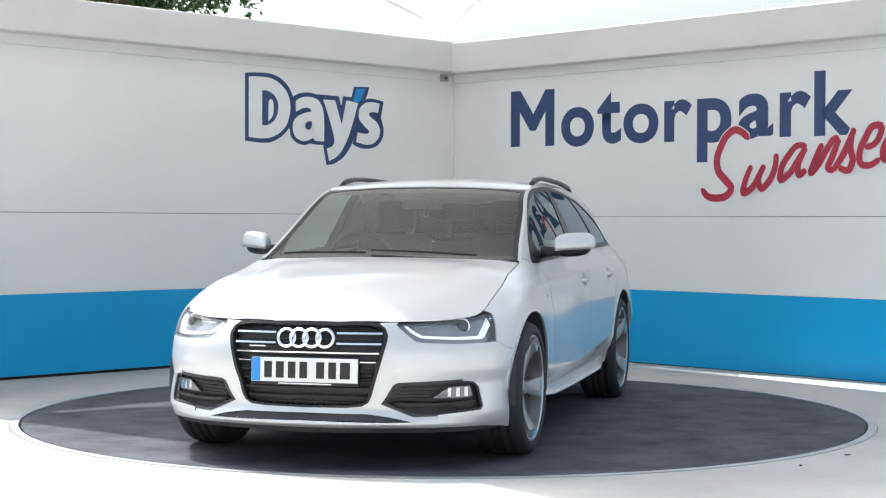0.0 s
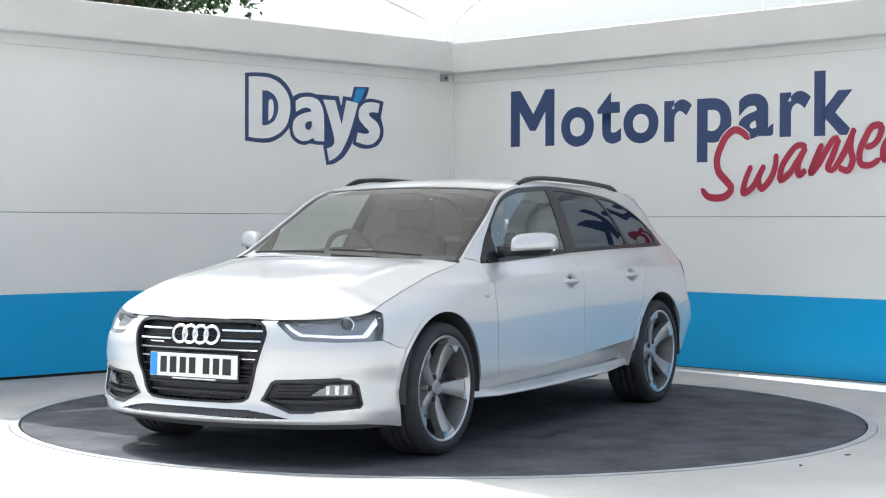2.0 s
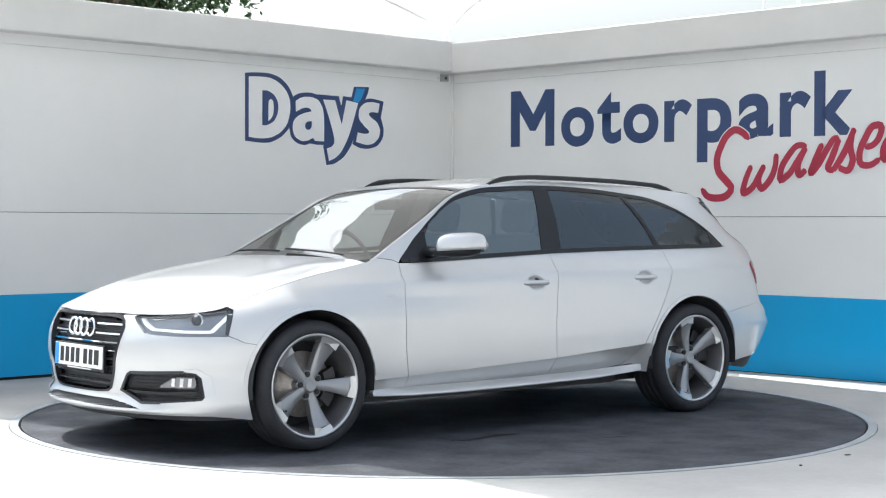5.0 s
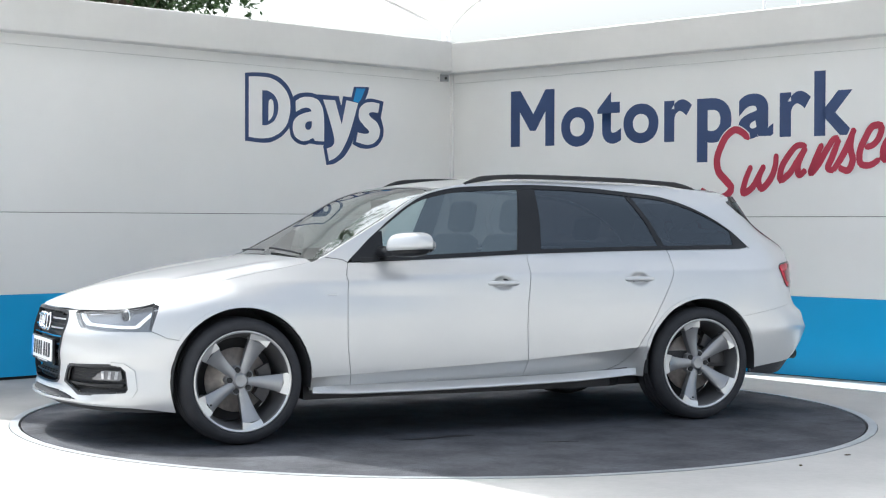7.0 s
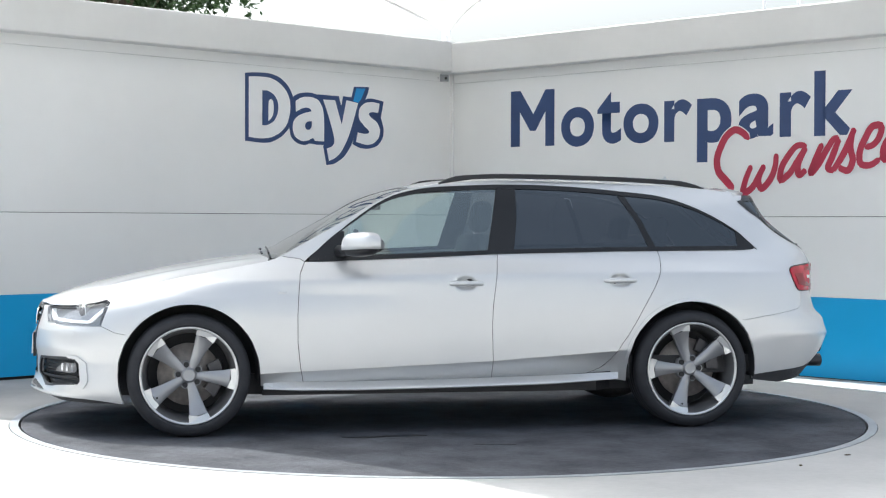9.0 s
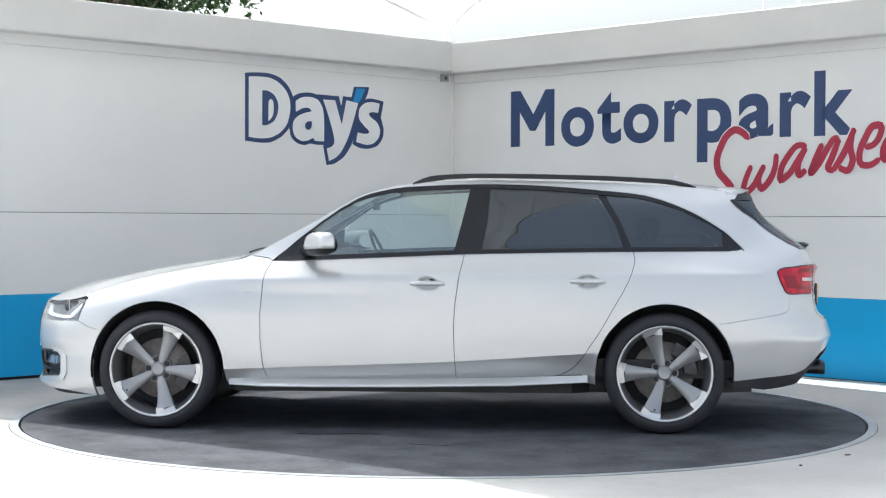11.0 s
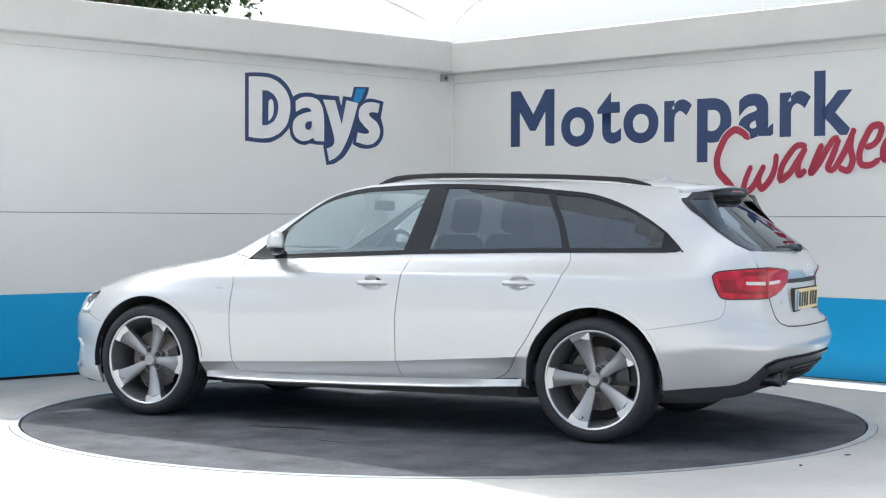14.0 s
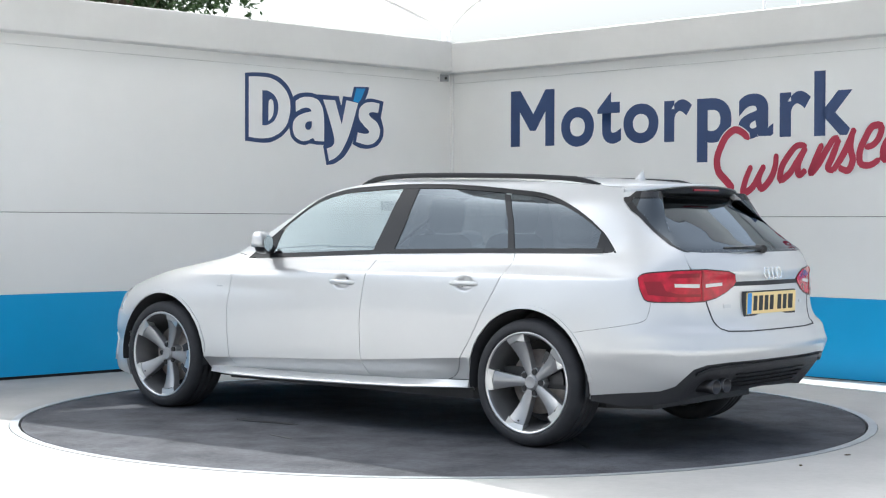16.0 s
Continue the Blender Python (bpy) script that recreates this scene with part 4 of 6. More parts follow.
for wx in (WF, WR):
    for sg in (1, -1):
        bm = bmesh.new()
        pts = arc(wx, WZ, 0.372, -8, 188, 30)
        rows = [[bm.verts.new((x, y * sg, z)) for y in (0.895, 0.55)] for x, z in pts]
        for r0, r1 in zip(rows, rows[1:]):
            bm.faces.new((r0[0], r0[1], r1[1], r1[0]))
        bm.faces.new([r[1] for r in rows])
        part("wheel_housing", bm, M_UNDER, car)

for sg in (1, -1):
    front_in = X_([(0.95, 0.27), (0.80, 0.90)]) + [(u, z - 0.004) for u, z in hood_edge] + X_([(1.88, 0.60), (1.79, 0.56)]) + X_(arch_f(33, 178, 18))
    bm = sheet([front_in], lambda s, z, o: flank(s, z, o - 0.012), 0.06, 0.04, 0.003, mirror=sg < 0)
    part("inner_wing", bm, M_UNDER, car)
# bonnet, roof and windscreen
def lid_panel(name, polys, material, label="", du=0.04, dv=0.04, thick=0.006, out=0.0, gap=0.002):
    return part(name, sheet(polys, lambda x, y, o: lid(x, y, o + out), du, dv, thick, gap=gap, flip=False), material, car, label)


def y_edge(x, ins=0.0):
    return float(np.interp(x, EX, EY)) - ins


nose_x = [float(p) for p in np.linspace(0.97, 2.10, 40)]
nose_curve = [(x, y_edge(x, 0.001)) for x in nose_x]
front_lip = [(2.10, y_edge(2.10, 0.001)), (2.155, 0.40), (2.195, 0.30), (2.212, 0.15), (2.218, 0.0)]
front_lip = [q for q in front_lip if q[1] < y_edge(q[0]) + 0.02]
half = nose_curve + front_lip[1:]
rear_half = [(0.985, 0.0), (0.975, 0.4), (0.955, 0.62)]
bonnet = half + [(x, -y) for x, y in half[::-1][1:]] + [(x, -y) for x, y in rear_half[::-1]] + rear_half[1:]
lid_panel("bonnet", [bonnet], M_PAINT, "silver bonnet with a raised crease", gap=0.005)
lid_panel("engine_cover", [bonnet], M_UNDER, "", out=-0.014, gap=-0.002, du=0.08, dv=0.08)
ws = [(x, y_edge(x, 0.017)) for x in np.linspace(0.90, 0.20, 16)]
ws_top = [(0.165, 0.50), (0.140, 0.3), (0.125, 0.0)]
ws_bot = [(0.995, 0.0), (0.985, 0.4), (0.955, 0.64)]
wpoly = ws + ws_top + [(x, -y) for x, y in ws_top[::-1][1:]] + [(x, -y) for x, y in ws[::-1]] + [(x, -y) for x, y in ws_bot[::-1]] + ws_bot[1:]
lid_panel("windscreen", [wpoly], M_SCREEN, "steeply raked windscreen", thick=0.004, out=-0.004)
band_in = [(x, y_edge(x, 0.044)) for x in np.linspace(0.90, 0.20, 16)]
for sg in (1, -1):
    strip = [(x, y * sg) for x, y in ws] + [(x, y * sg) for x, y in band_in[::-1]]
    lid_panel("screen_seal", [strip], M_TRIM, "black windscreen edge band", thick=0.003, out=-0.002, gap=0.0)
    pil = [(x, y_edge(x, 0.0005) * sg) for x in np.linspace(0.93, 0.16, 18)] + [(x, y * sg) for x, y in ([(0.93, y_edge(0.93, 0.017))] + ws)[::-1]]
    lid_panel("a_pillar", [pil], M_PAINT, thick=0.004, gap=0.0005)
top_in = [(x + 0.028, y) for x, y in ws_top]
lid_panel("screen_seal", [[(0.20, y_edge(0.20, 0.018))] + ws_top + [(x, -y) for x, y in ws_top[::-1][1:]] + [(0.20, -y_edge(0.20, 0.018)), (0.232, -y_edge(0.232, 0.044))] +
                          [(x, -y) for x, y in top_in] + top_in[::-1][1:] + [(0.232, y_edge(0.232, 0.044))]], M_TRIM, "black windscreen edge band", thick=0.003, out=-0.002, gap=0.0)
lid_panel("cowl", [[(0.955, 0.62), (0.975, 0.4), (0.985, 0.0), (0.975, -0.4), (0.955, -0.62), (0.90, -0.66), (0.945, -0.4), (0.96, 0.0), (0.945, 0.4), (0.90, 0.66)]], M_GRAIN, "black scuttle below the windscreen", out=-0.004)
tail_x = [(x, y_edge(x, 0.0005)) for x in np.linspace(0.16, -1.62, 30)]
roof_end = [(-1.68, 0.53), (-1.75, 0.49), (-1.80, 0.40), (-1.825, 0.2), (-1.83, 0.0)]
roof_end = [(x, min(y, y_edge(x, 0.0005))) for x, y in roof_end]
roof = tail_x + roof_end + [(x, -y) for x, y in roof_end[::-1][1:]] + [(x, -y) for x, y in tail_x[::-1]] + [(x, -y) for x, y in ws_top] + ws_top[::-1][1:]
lid_panel("roof", [roof], M_PAINT, "silver roof skin", du=0.06, dv=0.05)
bm = sheet([[(x - 0.02 if x < 0 else x, y * 0.97) for x, y in roof]], lambda x, y, o: lid(x, y, o - 0.035), 0.1, 0.1, 0.003)
part("headlining", bm, M_LINER, car)

# tail spoiler
bm, under = bmesh.new(), bmesh.new()
rows, dark = [], []
for i in range(25):
    y = -0.535 + 1.07 * i / 24
    a = abs(y) / 0.535
    xe = -1.942 + 0.130 * a ** 3
    x0 = -1.785 + 0.07 * a ** 2
    zt = float(lid(x0, y * 0.97)[2])
    ze = 1.350 - 0.042 * a ** 2.5
    zb = ze - 0.036 + 0.026 * a ** 2.5
    rows.append([bm.verts.new(q) for q in ((x0, y, zt + 0.001), ((x0 + xe) / 2, y, (zt + ze) / 2 + 0.007), (xe, y, ze), (xe + 0.010, y, ze - 0.007), (xe + 0.030, y, zb + 0.001), (xe + 0.06, y, zb - 0.006), (x0 - 0.01, y, zt - 0.055))])
    dark.append([under.verts.new(q) for q in ((xe + 0.002, y, ze - 0.008), (xe + 0.022, y, zb - 0.003), (xe + 0.056, y, zb - 0.014))])
for r0, r1 in zip(rows, rows[1:]):
    for k in range(6):
        f = bm.faces.new((r0[k], r0[k + 1], r1[k + 1], r1[k]))
        f.smooth = k < 2
bm.faces.new(rows[0][::-1])
bm.faces.new(rows[-1])
spoiler = part("roof_spoiler", bm, M_PAINT, car, "silver roof spoiler with a black trailing band")
for r0, r1 in zip(dark, dark[1:]):
    for k in range(2):
        under.faces.new((r0[k], r0[k + 1], r1[k + 1], r1[k]))
part("trailing_band", under, M_TRIM, spoiler)
bm = bmesh.new()
box(bm, -1.936, -1.915, -0.13, 0.13, 1.322, 1.333, bevel=0.003)
part("brake_light", bm, M_REDDARK, car, "slim red third brake light")

# windows and their black surrounds
def strip_between(upper, lower):
    return X_(upper) + X_(lower[::-1])


belt_pts = [(x, belt(x)) for x in np.linspace(0.765, -1.842, 40)]
side_panel("belt_trim", [strip_between([(x, min(z + 0.022, dlo(x) - 0.001)) for x, z in belt_pts[1:-1]], [(x, z - 0.002) for x, z in belt_pts[1:-1]])], M_TRIM, out=0.004, gap=0.0)
top_in = []
for i, (x, z) in enumerate(DLO_TOP):
    a, b = DLO_TOP[max(i - 1, 0)], DLO_TOP[min(i + 1, len(DLO_TOP) - 1)]
    d = Vector((b[0] - a[0], b[1] - a[1])).normalized()
    w = 0.024 if x > -1.2 else 0.022
    top_in.append((x + d.y * w, z + d.x * w))
top_in = [(x, max(z, belt(x) + 0.012)) for x, z in top_in]
edge = [(o, i) for o, i in zip(DLO_TOP, top_in) if o[1] > i[1] + 0.003 and o[0] < 0.765]
side_panel("window_surround", [strip_between([o for o, i in edge], [i for o, i in edge])], M_TRIM, out=0.0015, gap=0.0)


corner = [(x, dlo(x) - 0.002) for x in np.linspace(-1.73, -1.838, 7)] + [(x, belt(x) + 0.001) for x in np.linspace(-1.838, -1.73, 4)]
side_panel("window_corner", [X_(corner)], M_TRIM, "black tip behind the quarter window", out=0.0, gap=0.0)


def pane_top(x):
    return float(np.interp(-x, [-p[0] for p in top_in], [p[1] for p in top_in]))


mirror_foot = X_([(0.752, belt(0.752) + 0.004), (0.565, belt(0.565) + 0.012), (0.545, 1.105), (0.57, 1.100)] + [p for p in DLO_TOP if 0.60 < p[0] < 0.745][::-1])
side_panel("window_corner", [mirror_foot], M_TRIM, "black corner panel ahead of the side window", gap=0.0)
front_pane = X_([(x, belt(x) + 0.016) for x in np.linspace(0.565, -0.248, 12)]) + X_([(-0.285, 1.15), (-0.332, 1.345)]) + \
    X_([(x, pane_top(x) + 0.004) for x in np.linspace(-0.318, 0.50, 16)]) + X_([(0.553, 1.07)])
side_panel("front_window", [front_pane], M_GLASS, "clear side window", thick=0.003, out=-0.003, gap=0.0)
b_pil = X_([(-0.243, belt(-0.2) + 0.016), (-0.395, belt(-0.4) + 0.016), (-0.425, 1.15), (-0.44, 1.343), (-0.328, 1.343), (-0.282, 1.15)])
side_panel("b_pillar", [b_pil], M_TRIM, "gloss black pillar between the doors", gap=0.0, out=0.001)
rear_pane = X_([(x, belt(x) + 0.016) for x in np.linspace(-0.39, -1.195, 12)]) + X_([(-1.142, 1.15), (-1.058, 1.304)]) + X_([(x, pane_top(x) + 0.004) for x in np.linspace(-1.03, -0.436, 12)]) + X_([(-0.42, 1.15)])
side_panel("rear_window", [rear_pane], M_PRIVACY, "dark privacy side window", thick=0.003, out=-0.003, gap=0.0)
c_pil = X_([(-1.188, belt(-1.1) + 0.016), (-1.232, belt(-1.2) + 0.016), (-1.163, 1.17), (-1.084, 1.302), (-1.048, 1.306), (-1.136, 1.15)])
side_panel("c_pillar", [c_pil], M_TRIM, gap=0.0, out=0.001)
q_pane = X_([(x, belt(x) + 0.016) for x in np.linspace(-1.225, -1.80, 9)]) + X_([(x, pane_top(x) + 0.004) for x in np.linspace(-1.78, -1.085, 18)]) + X_([(-1.16, 1.17)])
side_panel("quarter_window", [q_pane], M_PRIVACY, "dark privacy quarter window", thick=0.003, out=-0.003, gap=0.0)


# ---------- nose ----------
GRILLE = [(0.0, 0.690), (0.30, 0.690), (0.345, 0.684), (0.372, 0.665), (0.388, 0.632), (0.386, 0.600), (0.372, 0.540), (0.345, 0.445), (0.318, 0.355), (0.302, 0.322), (0.270, 0.304), (0.20, 0.298), (0.0, 0.296)]
FOG = [(0.365, 0.318), (0.385, 0.345), (0.415, 0.398), (0.435, 0.410), (0.70, 0.420), (0.742, 0.414), (0.760, 0.39), (0.780, 0.30), (0.772, 0.282), (0.60, 0.264), (0.50, 0.262)]
HL = F_([(0.416, 0.679), (0.460, 0.642), (0.508, 0.604), (0.54, 0.597), (0.68, 0.589)]) + X_([(1.868, 0.592), (1.846, 0.640), (1.812, 0.716)]) + F_([(0.744, 0.712), (0.60, 0.696), (0.50, 0.686)])
hl_bottom = F_([(0.68, 0.589), (0.54, 0.597), (0.508, 0.604), (0.460, 0.642), (0.416, 0.679)])
fog_hole = F_(FOG)
outer = [(0.0, 0.202)] + F_([(0.30, 0.203), (0.62, 0.205)]) + X_([(1.95, 0.204), (1.86, 0.195), (1.755, 0.180)]) + X_(arch_f(-24, 34, 12)) + \
    X_([(1.795, 0.56), (1.83, 0.576), (1.866, 0.592)]) + hl_bottom + F_([(0.425, 0.6885), (0.352, 0.6885)]) + F_(GRILLE[2:]) + [(0.0, 0.272)] + F_([(0.30, 0.270), (0.40, 0.256), (0.50, 0.233), (0.38, 0.232)]) + [(0.0, 0.237)]
SC = 0.025 * round(at_y(0.585, 0.34) / 0.025)


def cross(path):
    """Where an open path crosses the dividing line."""
    for a, b in zip(path, path[1:]):
        if (a[0] - SC) * (b[0] - SC) <= 0 and a[0] != b[0]:
            return a[1] + (b[1] - a[1]) * (SC - a[0]) / (b[0] - a[0])


zt, zb = cross(fog_hole[3:6]), cross(fog_hole[8:11])
hole_in = [p for p in fog_hole[9:] + fog_hole[:5] if p[0] < SC]
hole_out = [p for p in fog_hole if p[0] > SC]
left, right = cut(outer, 0, SC, True), cut(outer, 0, SC, False)


def with_notch(poly, path, rising):
    """Put the hole's half into the edge that lies on the dividing line."""
    out = []
    for i, p in enumerate(poly):
        q = poly[(i + 1) % len(poly)]
        out.append(p)
        if abs(p[0] - SC) < 1e-6 and abs(q[0] - SC) < 1e-6 and (q[1] > p[1]) == rising:
            out += path
    return out


left = with_notch(left, [(SC, zb)] + hole_in + [(SC, zt)], True)
right = with_notch(right, [(SC, zt)] + hole_out + [(SC, zb)], False)
wrap_panel("front_bumper", [left, right], M_PAINT, "silver sculpted front bumper", thick=0.02, dv=0.0075, du=0.025)
g = F_(GRILLE)
gi = F_([(max(0, y - 0.016) if y > 0.05 else 0.0, z - 0.012 if z > 0.6 and y < 0.36 else (z + 0.010 if z < 0.31 else z)) for y, z in GRILLE])
grille = wrap_panel("grille", [g], M_GRAIN, "black single frame grille with bright bars", thick=0.02, out=-0.045)
wrap_panel("surround", [g + gi[::-1]], M_TRIM, "gloss black grille surround", thick=0.03, out=0.003, parent=grille, dv=0.015)


def grille_half(z):
    zs = [p[1] for p in GRILLE[2:]][::-1]
    return float(np.interp(z, zs, [p[0] for p in GRILLE[2:]][::-1])) - 0.022


for z, hh, bright in ((0.640, 0.0045, True), (0.592, 0.0045, True), (0.549, 0.0036, True), (0.508, 0.0026, True), (0.468, 0.003, False), (0.428, 0.003, False), (0.385, 0.004, False), (0.345, 0.004, False)):
    y1 = grille_half(z)
    y0 = 0.150 if z > 0.56 else 0.0
    for sg in (1, -1) if y0 else (0,):
        st = [(at_y(y0, z) if y0 else 0.0, z - hh), (at_y(y1, z), z - hh), (at_y(y1, z), z + hh), (at_y(y0, z) if y0 else 0.0, z + hh)]
        if sg:
            b = sheet([st], lambda s, zz, o: flank(s, zz, o - 0.010), 0.04, 0.02, 0.03, gap=0.0, mirror=sg < 0, flip=False)
            part("bar", b, M_CHROME if bright else M_TRIM, grille)
        else:
            wrap_panel("bar", [st], M_CHROME if bright else M_TRIM, "", thick=0.03, out=-0.010, parent=grille)
for i, z in enumerate(np.linspace(0.318, 0.668, 12)):
    y1 = grille_half(float(z))
    st = [(0.0, z - 0.004), (at_y(y1, z), z - 0.004), (at_y(y1, z), z + 0.004), (0.0, z + 0.004)]
    wrap_panel("louvre", [st], M_TRIM, thick=0.02, out=-0.028, parent=grille)


def torus(bm, centre, r, tr, m, seg=36, ts=10):
    rows = []
    for i in range(seg):
        a = 6.2831853 * i / seg
        rows.append([bm.verts.new(m @ Vector((tr * 0.6 * math.cos(6.2831853 * k / ts), (r + tr * math.sin(6.2831853 * k / ts)) * math.cos(a) + centre, (r + tr * math.sin(6.2831853 * k / ts)) * math.sin(a)))) for k in range(ts)])
    for i in range(seg):
        r0, r1 = rows[i], rows[(i + 1) % seg]
        for k in range(ts):
            f = bm.faces.new((r0[k], r1[k], r1[(k + 1) % ts], r0[(k + 1) % ts]))
            f.smooth = True
    bmesh.ops.recalc_face_normals(bm, faces=bm.faces[:])


for k in range(4):
    bm = bmesh.new()
    torus(bm, -0.0945 + 0.063 * k, 0.041, 0.0085, Matrix.Translation((2.240 - 0.004 * (abs(k - 1.5)), 0, 0.616)) @ Matrix.Rotation(radians(-8), 4, "Y"))
    part("emblem_ring", bm, M_CHROME, grille, "plain chrome ring")
bm = bmesh.new()
box(bm, 2.212, 2.218, -0.285, -0.205, 0.571, 0.577, bevel=0.001)
part("badge", bm, M_CHROME, grille)


def number_plate(name, x, z0, z1, material, sg, tilt, label):
    """A plate with a blue band and plain dark bars, flat on the car; sg: +1 at the nose, -1 at the tail."""
    b = bmesh.new()
    m = Matrix.Translation((x, 0, (z0 + z1) / 2)) @ Matrix.Rotation(radians(tilt), 4, "Y")
    h = (z1 - z0) / 2
    box(b, -0.004, 0.004, -0.26, 0.26, -h, h, m, 0.0015)
    plate = part(name, b, material, car, label)
    b = bmesh.new()
    yb = -0.258 if sg > 0 else 0.258
    box(b, 0.0042 if sg > 0 else -0.0052, 0.0052 if sg > 0 else -0.0042, min(yb, yb + 0.042 * sg), max(yb, yb + 0.042 * sg), -h + 0.002, h - 0.002, m)
    part("blue_band", b, M_PLATE_B, plate)
    y = -0.196
    for i, wd in enumerate((0.048, 0.050, 0.047, 0.048, 0.050, 0.047, 0.062)):
        b = bmesh.new()
        a0 = y * sg
        a1 = (y + wd * 0.78) * sg
        box(b, 0.0042 if sg > 0 else -0.0056, 0.0056 if sg > 0 else -0.0042, min(a0, a1), max(a0, a1), -0.038, 0.038, m)
        part("bar", b, M_INK, plate)
        y += wd + (0.034 if i == 3 else 0.0095)
    return plate


number_plate("front_plate", 2.252, 0.412, 0.524, M_PLATE_W, 1, -3, "white number plate with a blue band")
bm = bmesh.new()
box(bm, 2.236, 2.250, -0.265, 0.265, 0.396, 0.530, bevel=0.002)
part("plate_holder", bm, M_TRIM, car)
bm = bmesh.new()
box(bm, 2.250, 2.2515, -0.13, 0.13, 0.4005, 0.4075)
part("writing_bar", bm, M_PLATE_W, car, "thin line of unreadable small print")

wrap_panel("lower_intake", [[(0.0, 0.228), (at_y(0.50, 0.225), 0.226), (at_y(0.50, 0.24), 0.240), (at_y(0.34, 0.276), 0.276), (0.0, 0.279)]], M_UNDER, "black lower air intake", out=-0.010, dv=0.005, du=0.025)
wrap_panel("chin", [[(0.0, 0.17), (at_x(1.80, 0.2), 0.18), (at_x(1.80, 0.2), 0.215), (0.0, 0.210)]], M_UNDER, "black lower lip", out=-0.03)
for sg in (1, -1):
    b = sheet([fog_hole], lambda s, z, o: flank(s, z, o - 0.034), 0.025, 0.0075, 0.004, gap=-0.003, mirror=sg < 0, flip=False)
    intake = part("side_intake", b, M_GRAIN, car, "black honeycomb side air intake")
    for z in np.linspace(0.292, 0.405, 8):
        ys = [0.425 + max(0, (0.33 - z)) * 0.3 + max(0, z - 0.335) * 0.55, 0.752 - max(0, z - 0.3) * 0.10]
        st = [(at_y(ys[0], z), z - 0.002), (at_y(ys[1], z), z - 0.002), (at_y(ys[1], z), z + 0.002), (at_y(ys[0], z), z + 0.002)]
        b = sheet([st], lambda s, zz, o: flank(s, zz, o - 0.024), 0.05, 0.02, 0.010, gap=0.0, mirror=sg < 0, flip=False)
        part("mesh_bar", b, M_TRIM, intake)
    lip_out, lip_in = inset(fog_hole, -0.005), inset(fog_hole, 0.008)
    b = sheet([[lip_out[k], lip_out[(k + 1) % len(lip_out)], lip_in[(k + 1) % len(lip_in)], lip_in[k]] for k in range(len(lip_in))], lambda s, z, o: flank(s, z, o + 0.003), 0.025, 0.0075, 0.012, gap=0.0, mirror=sg < 0)
    part("intake_lip", b, M_GRAIN, intake)
    rim_path = FOG[4:10]
    grow = [(0.70, 0.436), (0.755, 0.431), (0.788, 0.395), (0.808, 0.298), (0.796, 0.262), (0.60, 0.248)]
    b = sheet([F_(rim_path) + F_(grow)[::-1]], lambda s, z, o: flank(s, z, o + 0.008), 0.025, 0.0075, 0.012, gap=0.0, mirror=sg < 0)
    part("intake_frame", b, M_PAINT, car, "silver raised frame round the side intake")
    blade = F_([(0.405, 0.322), (0.60, 0.318), (0.758, 0.326), (0.758, 0.314), (0.60, 0.306), (0.45, 0.306)])
    b = sheet([blade], lambda s, z, o: flank(s, z, o - 0.004), 0.03, 0.02, 0.024, gap=0.0, mirror=sg < 0, flip=False)
    part("blade", b, M_TRIM, intake)
    fl = F_([(0.585, 0.340), (0.735, 0.340), (0.745, 0.352), (0.735, 0.392), (0.665, 0.392), (0.625, 0.372)])
    b = sheet([fl], lambda s, z, o: flank(s, z, o - 0.010), 0.02, 0.02, 0.016, gap=0.0, mirror=sg < 0, flip=False)
    fog = part("fog_lamp", b, M_FOG, intake, "clear fog lamp")
    for yy in (0.645, 0.68, 0.712):
        st = F_([(yy, 0.346), (yy + 0.014, 0.346), (yy + 0.014, 0.387), (yy, 0.387)])
        b = sheet([st], lambda s, z, o: flank(s, z, o - 0.007), 0.02, 0.02, 0.006, gap=0.0, mirror=sg < 0, flip=False)
        part("lens_rib", b, M_REFLECT, fog)
    # headlight
    b = sheet([HL], lambda s, z, o: flank(s, z, o - 0.034), 0.02, 0.02, 0.004, gap=-0.003, mirror=sg < 0, flip=False)
    hl = part("headlight", b, M_LAMPWELL, car, "clear headlight with a white light guide")
    b = bmesh.new()
    wall = []
    for s, z in HL:
        pair = [flank(np.array([s]), np.array([z]), d)[0] for d in (-0.003, -0.037)]
        wall.append([b.verts.new((q[0], q[1] * sg, q[2])) for q in pair])
    for w0, w1 in zip(wall, wall[1:] + wall[:1]):
        b.faces.new((w0[0], w1[0], w1[1], w0[1]))
    part("housing_wall", b, M_LAMPWELL, hl)
    b = sheet([HL], lambda s, z, o: flank(s, z, o - 0.001), 0.02, 0.02, 0.004, gap=0.001, mirror=sg < 0, flip=False)
    part("lens", b, M_LENS, hl).visible_shadow = False
    guide = F_([(0.452, 0.672), (0.490, 0.640), (0.533, 0.617), (0.68, 0.607), (0.775, 0.606), (0.786, 0.612), (0.796, 0.65), (0.803, 0.700), (0.790, 0.698), (0.784, 0.655), (0.772, 0.620), (0.68, 0.619), (0.540, 0.627), (0.499, 0.648), (0.464, 0.673)])
    b = sheet([guide], lambda s, z, o: flank(s, z, o - 0.014), 0.02, 0.02, 0.02, gap=0.0, mirror=sg < 0, flip=False)
    part("light_guide", b, M_DRL, hl, "white L-shaped light guide")
    brow = F_([(0.50, 0.678), (0.60, 0.687), (0.668, 0.694), (0.665, 0.681), (0.60, 0.674), (0.52, 0.666)])
    b = sheet([brow], lambda s, z, o: flank(s, z, o - 0.018), 0.02, 0.02, 0.012, gap=0.0, mirror=sg < 0, flip=False)
    part("brow", b, M_REFLECT, hl)
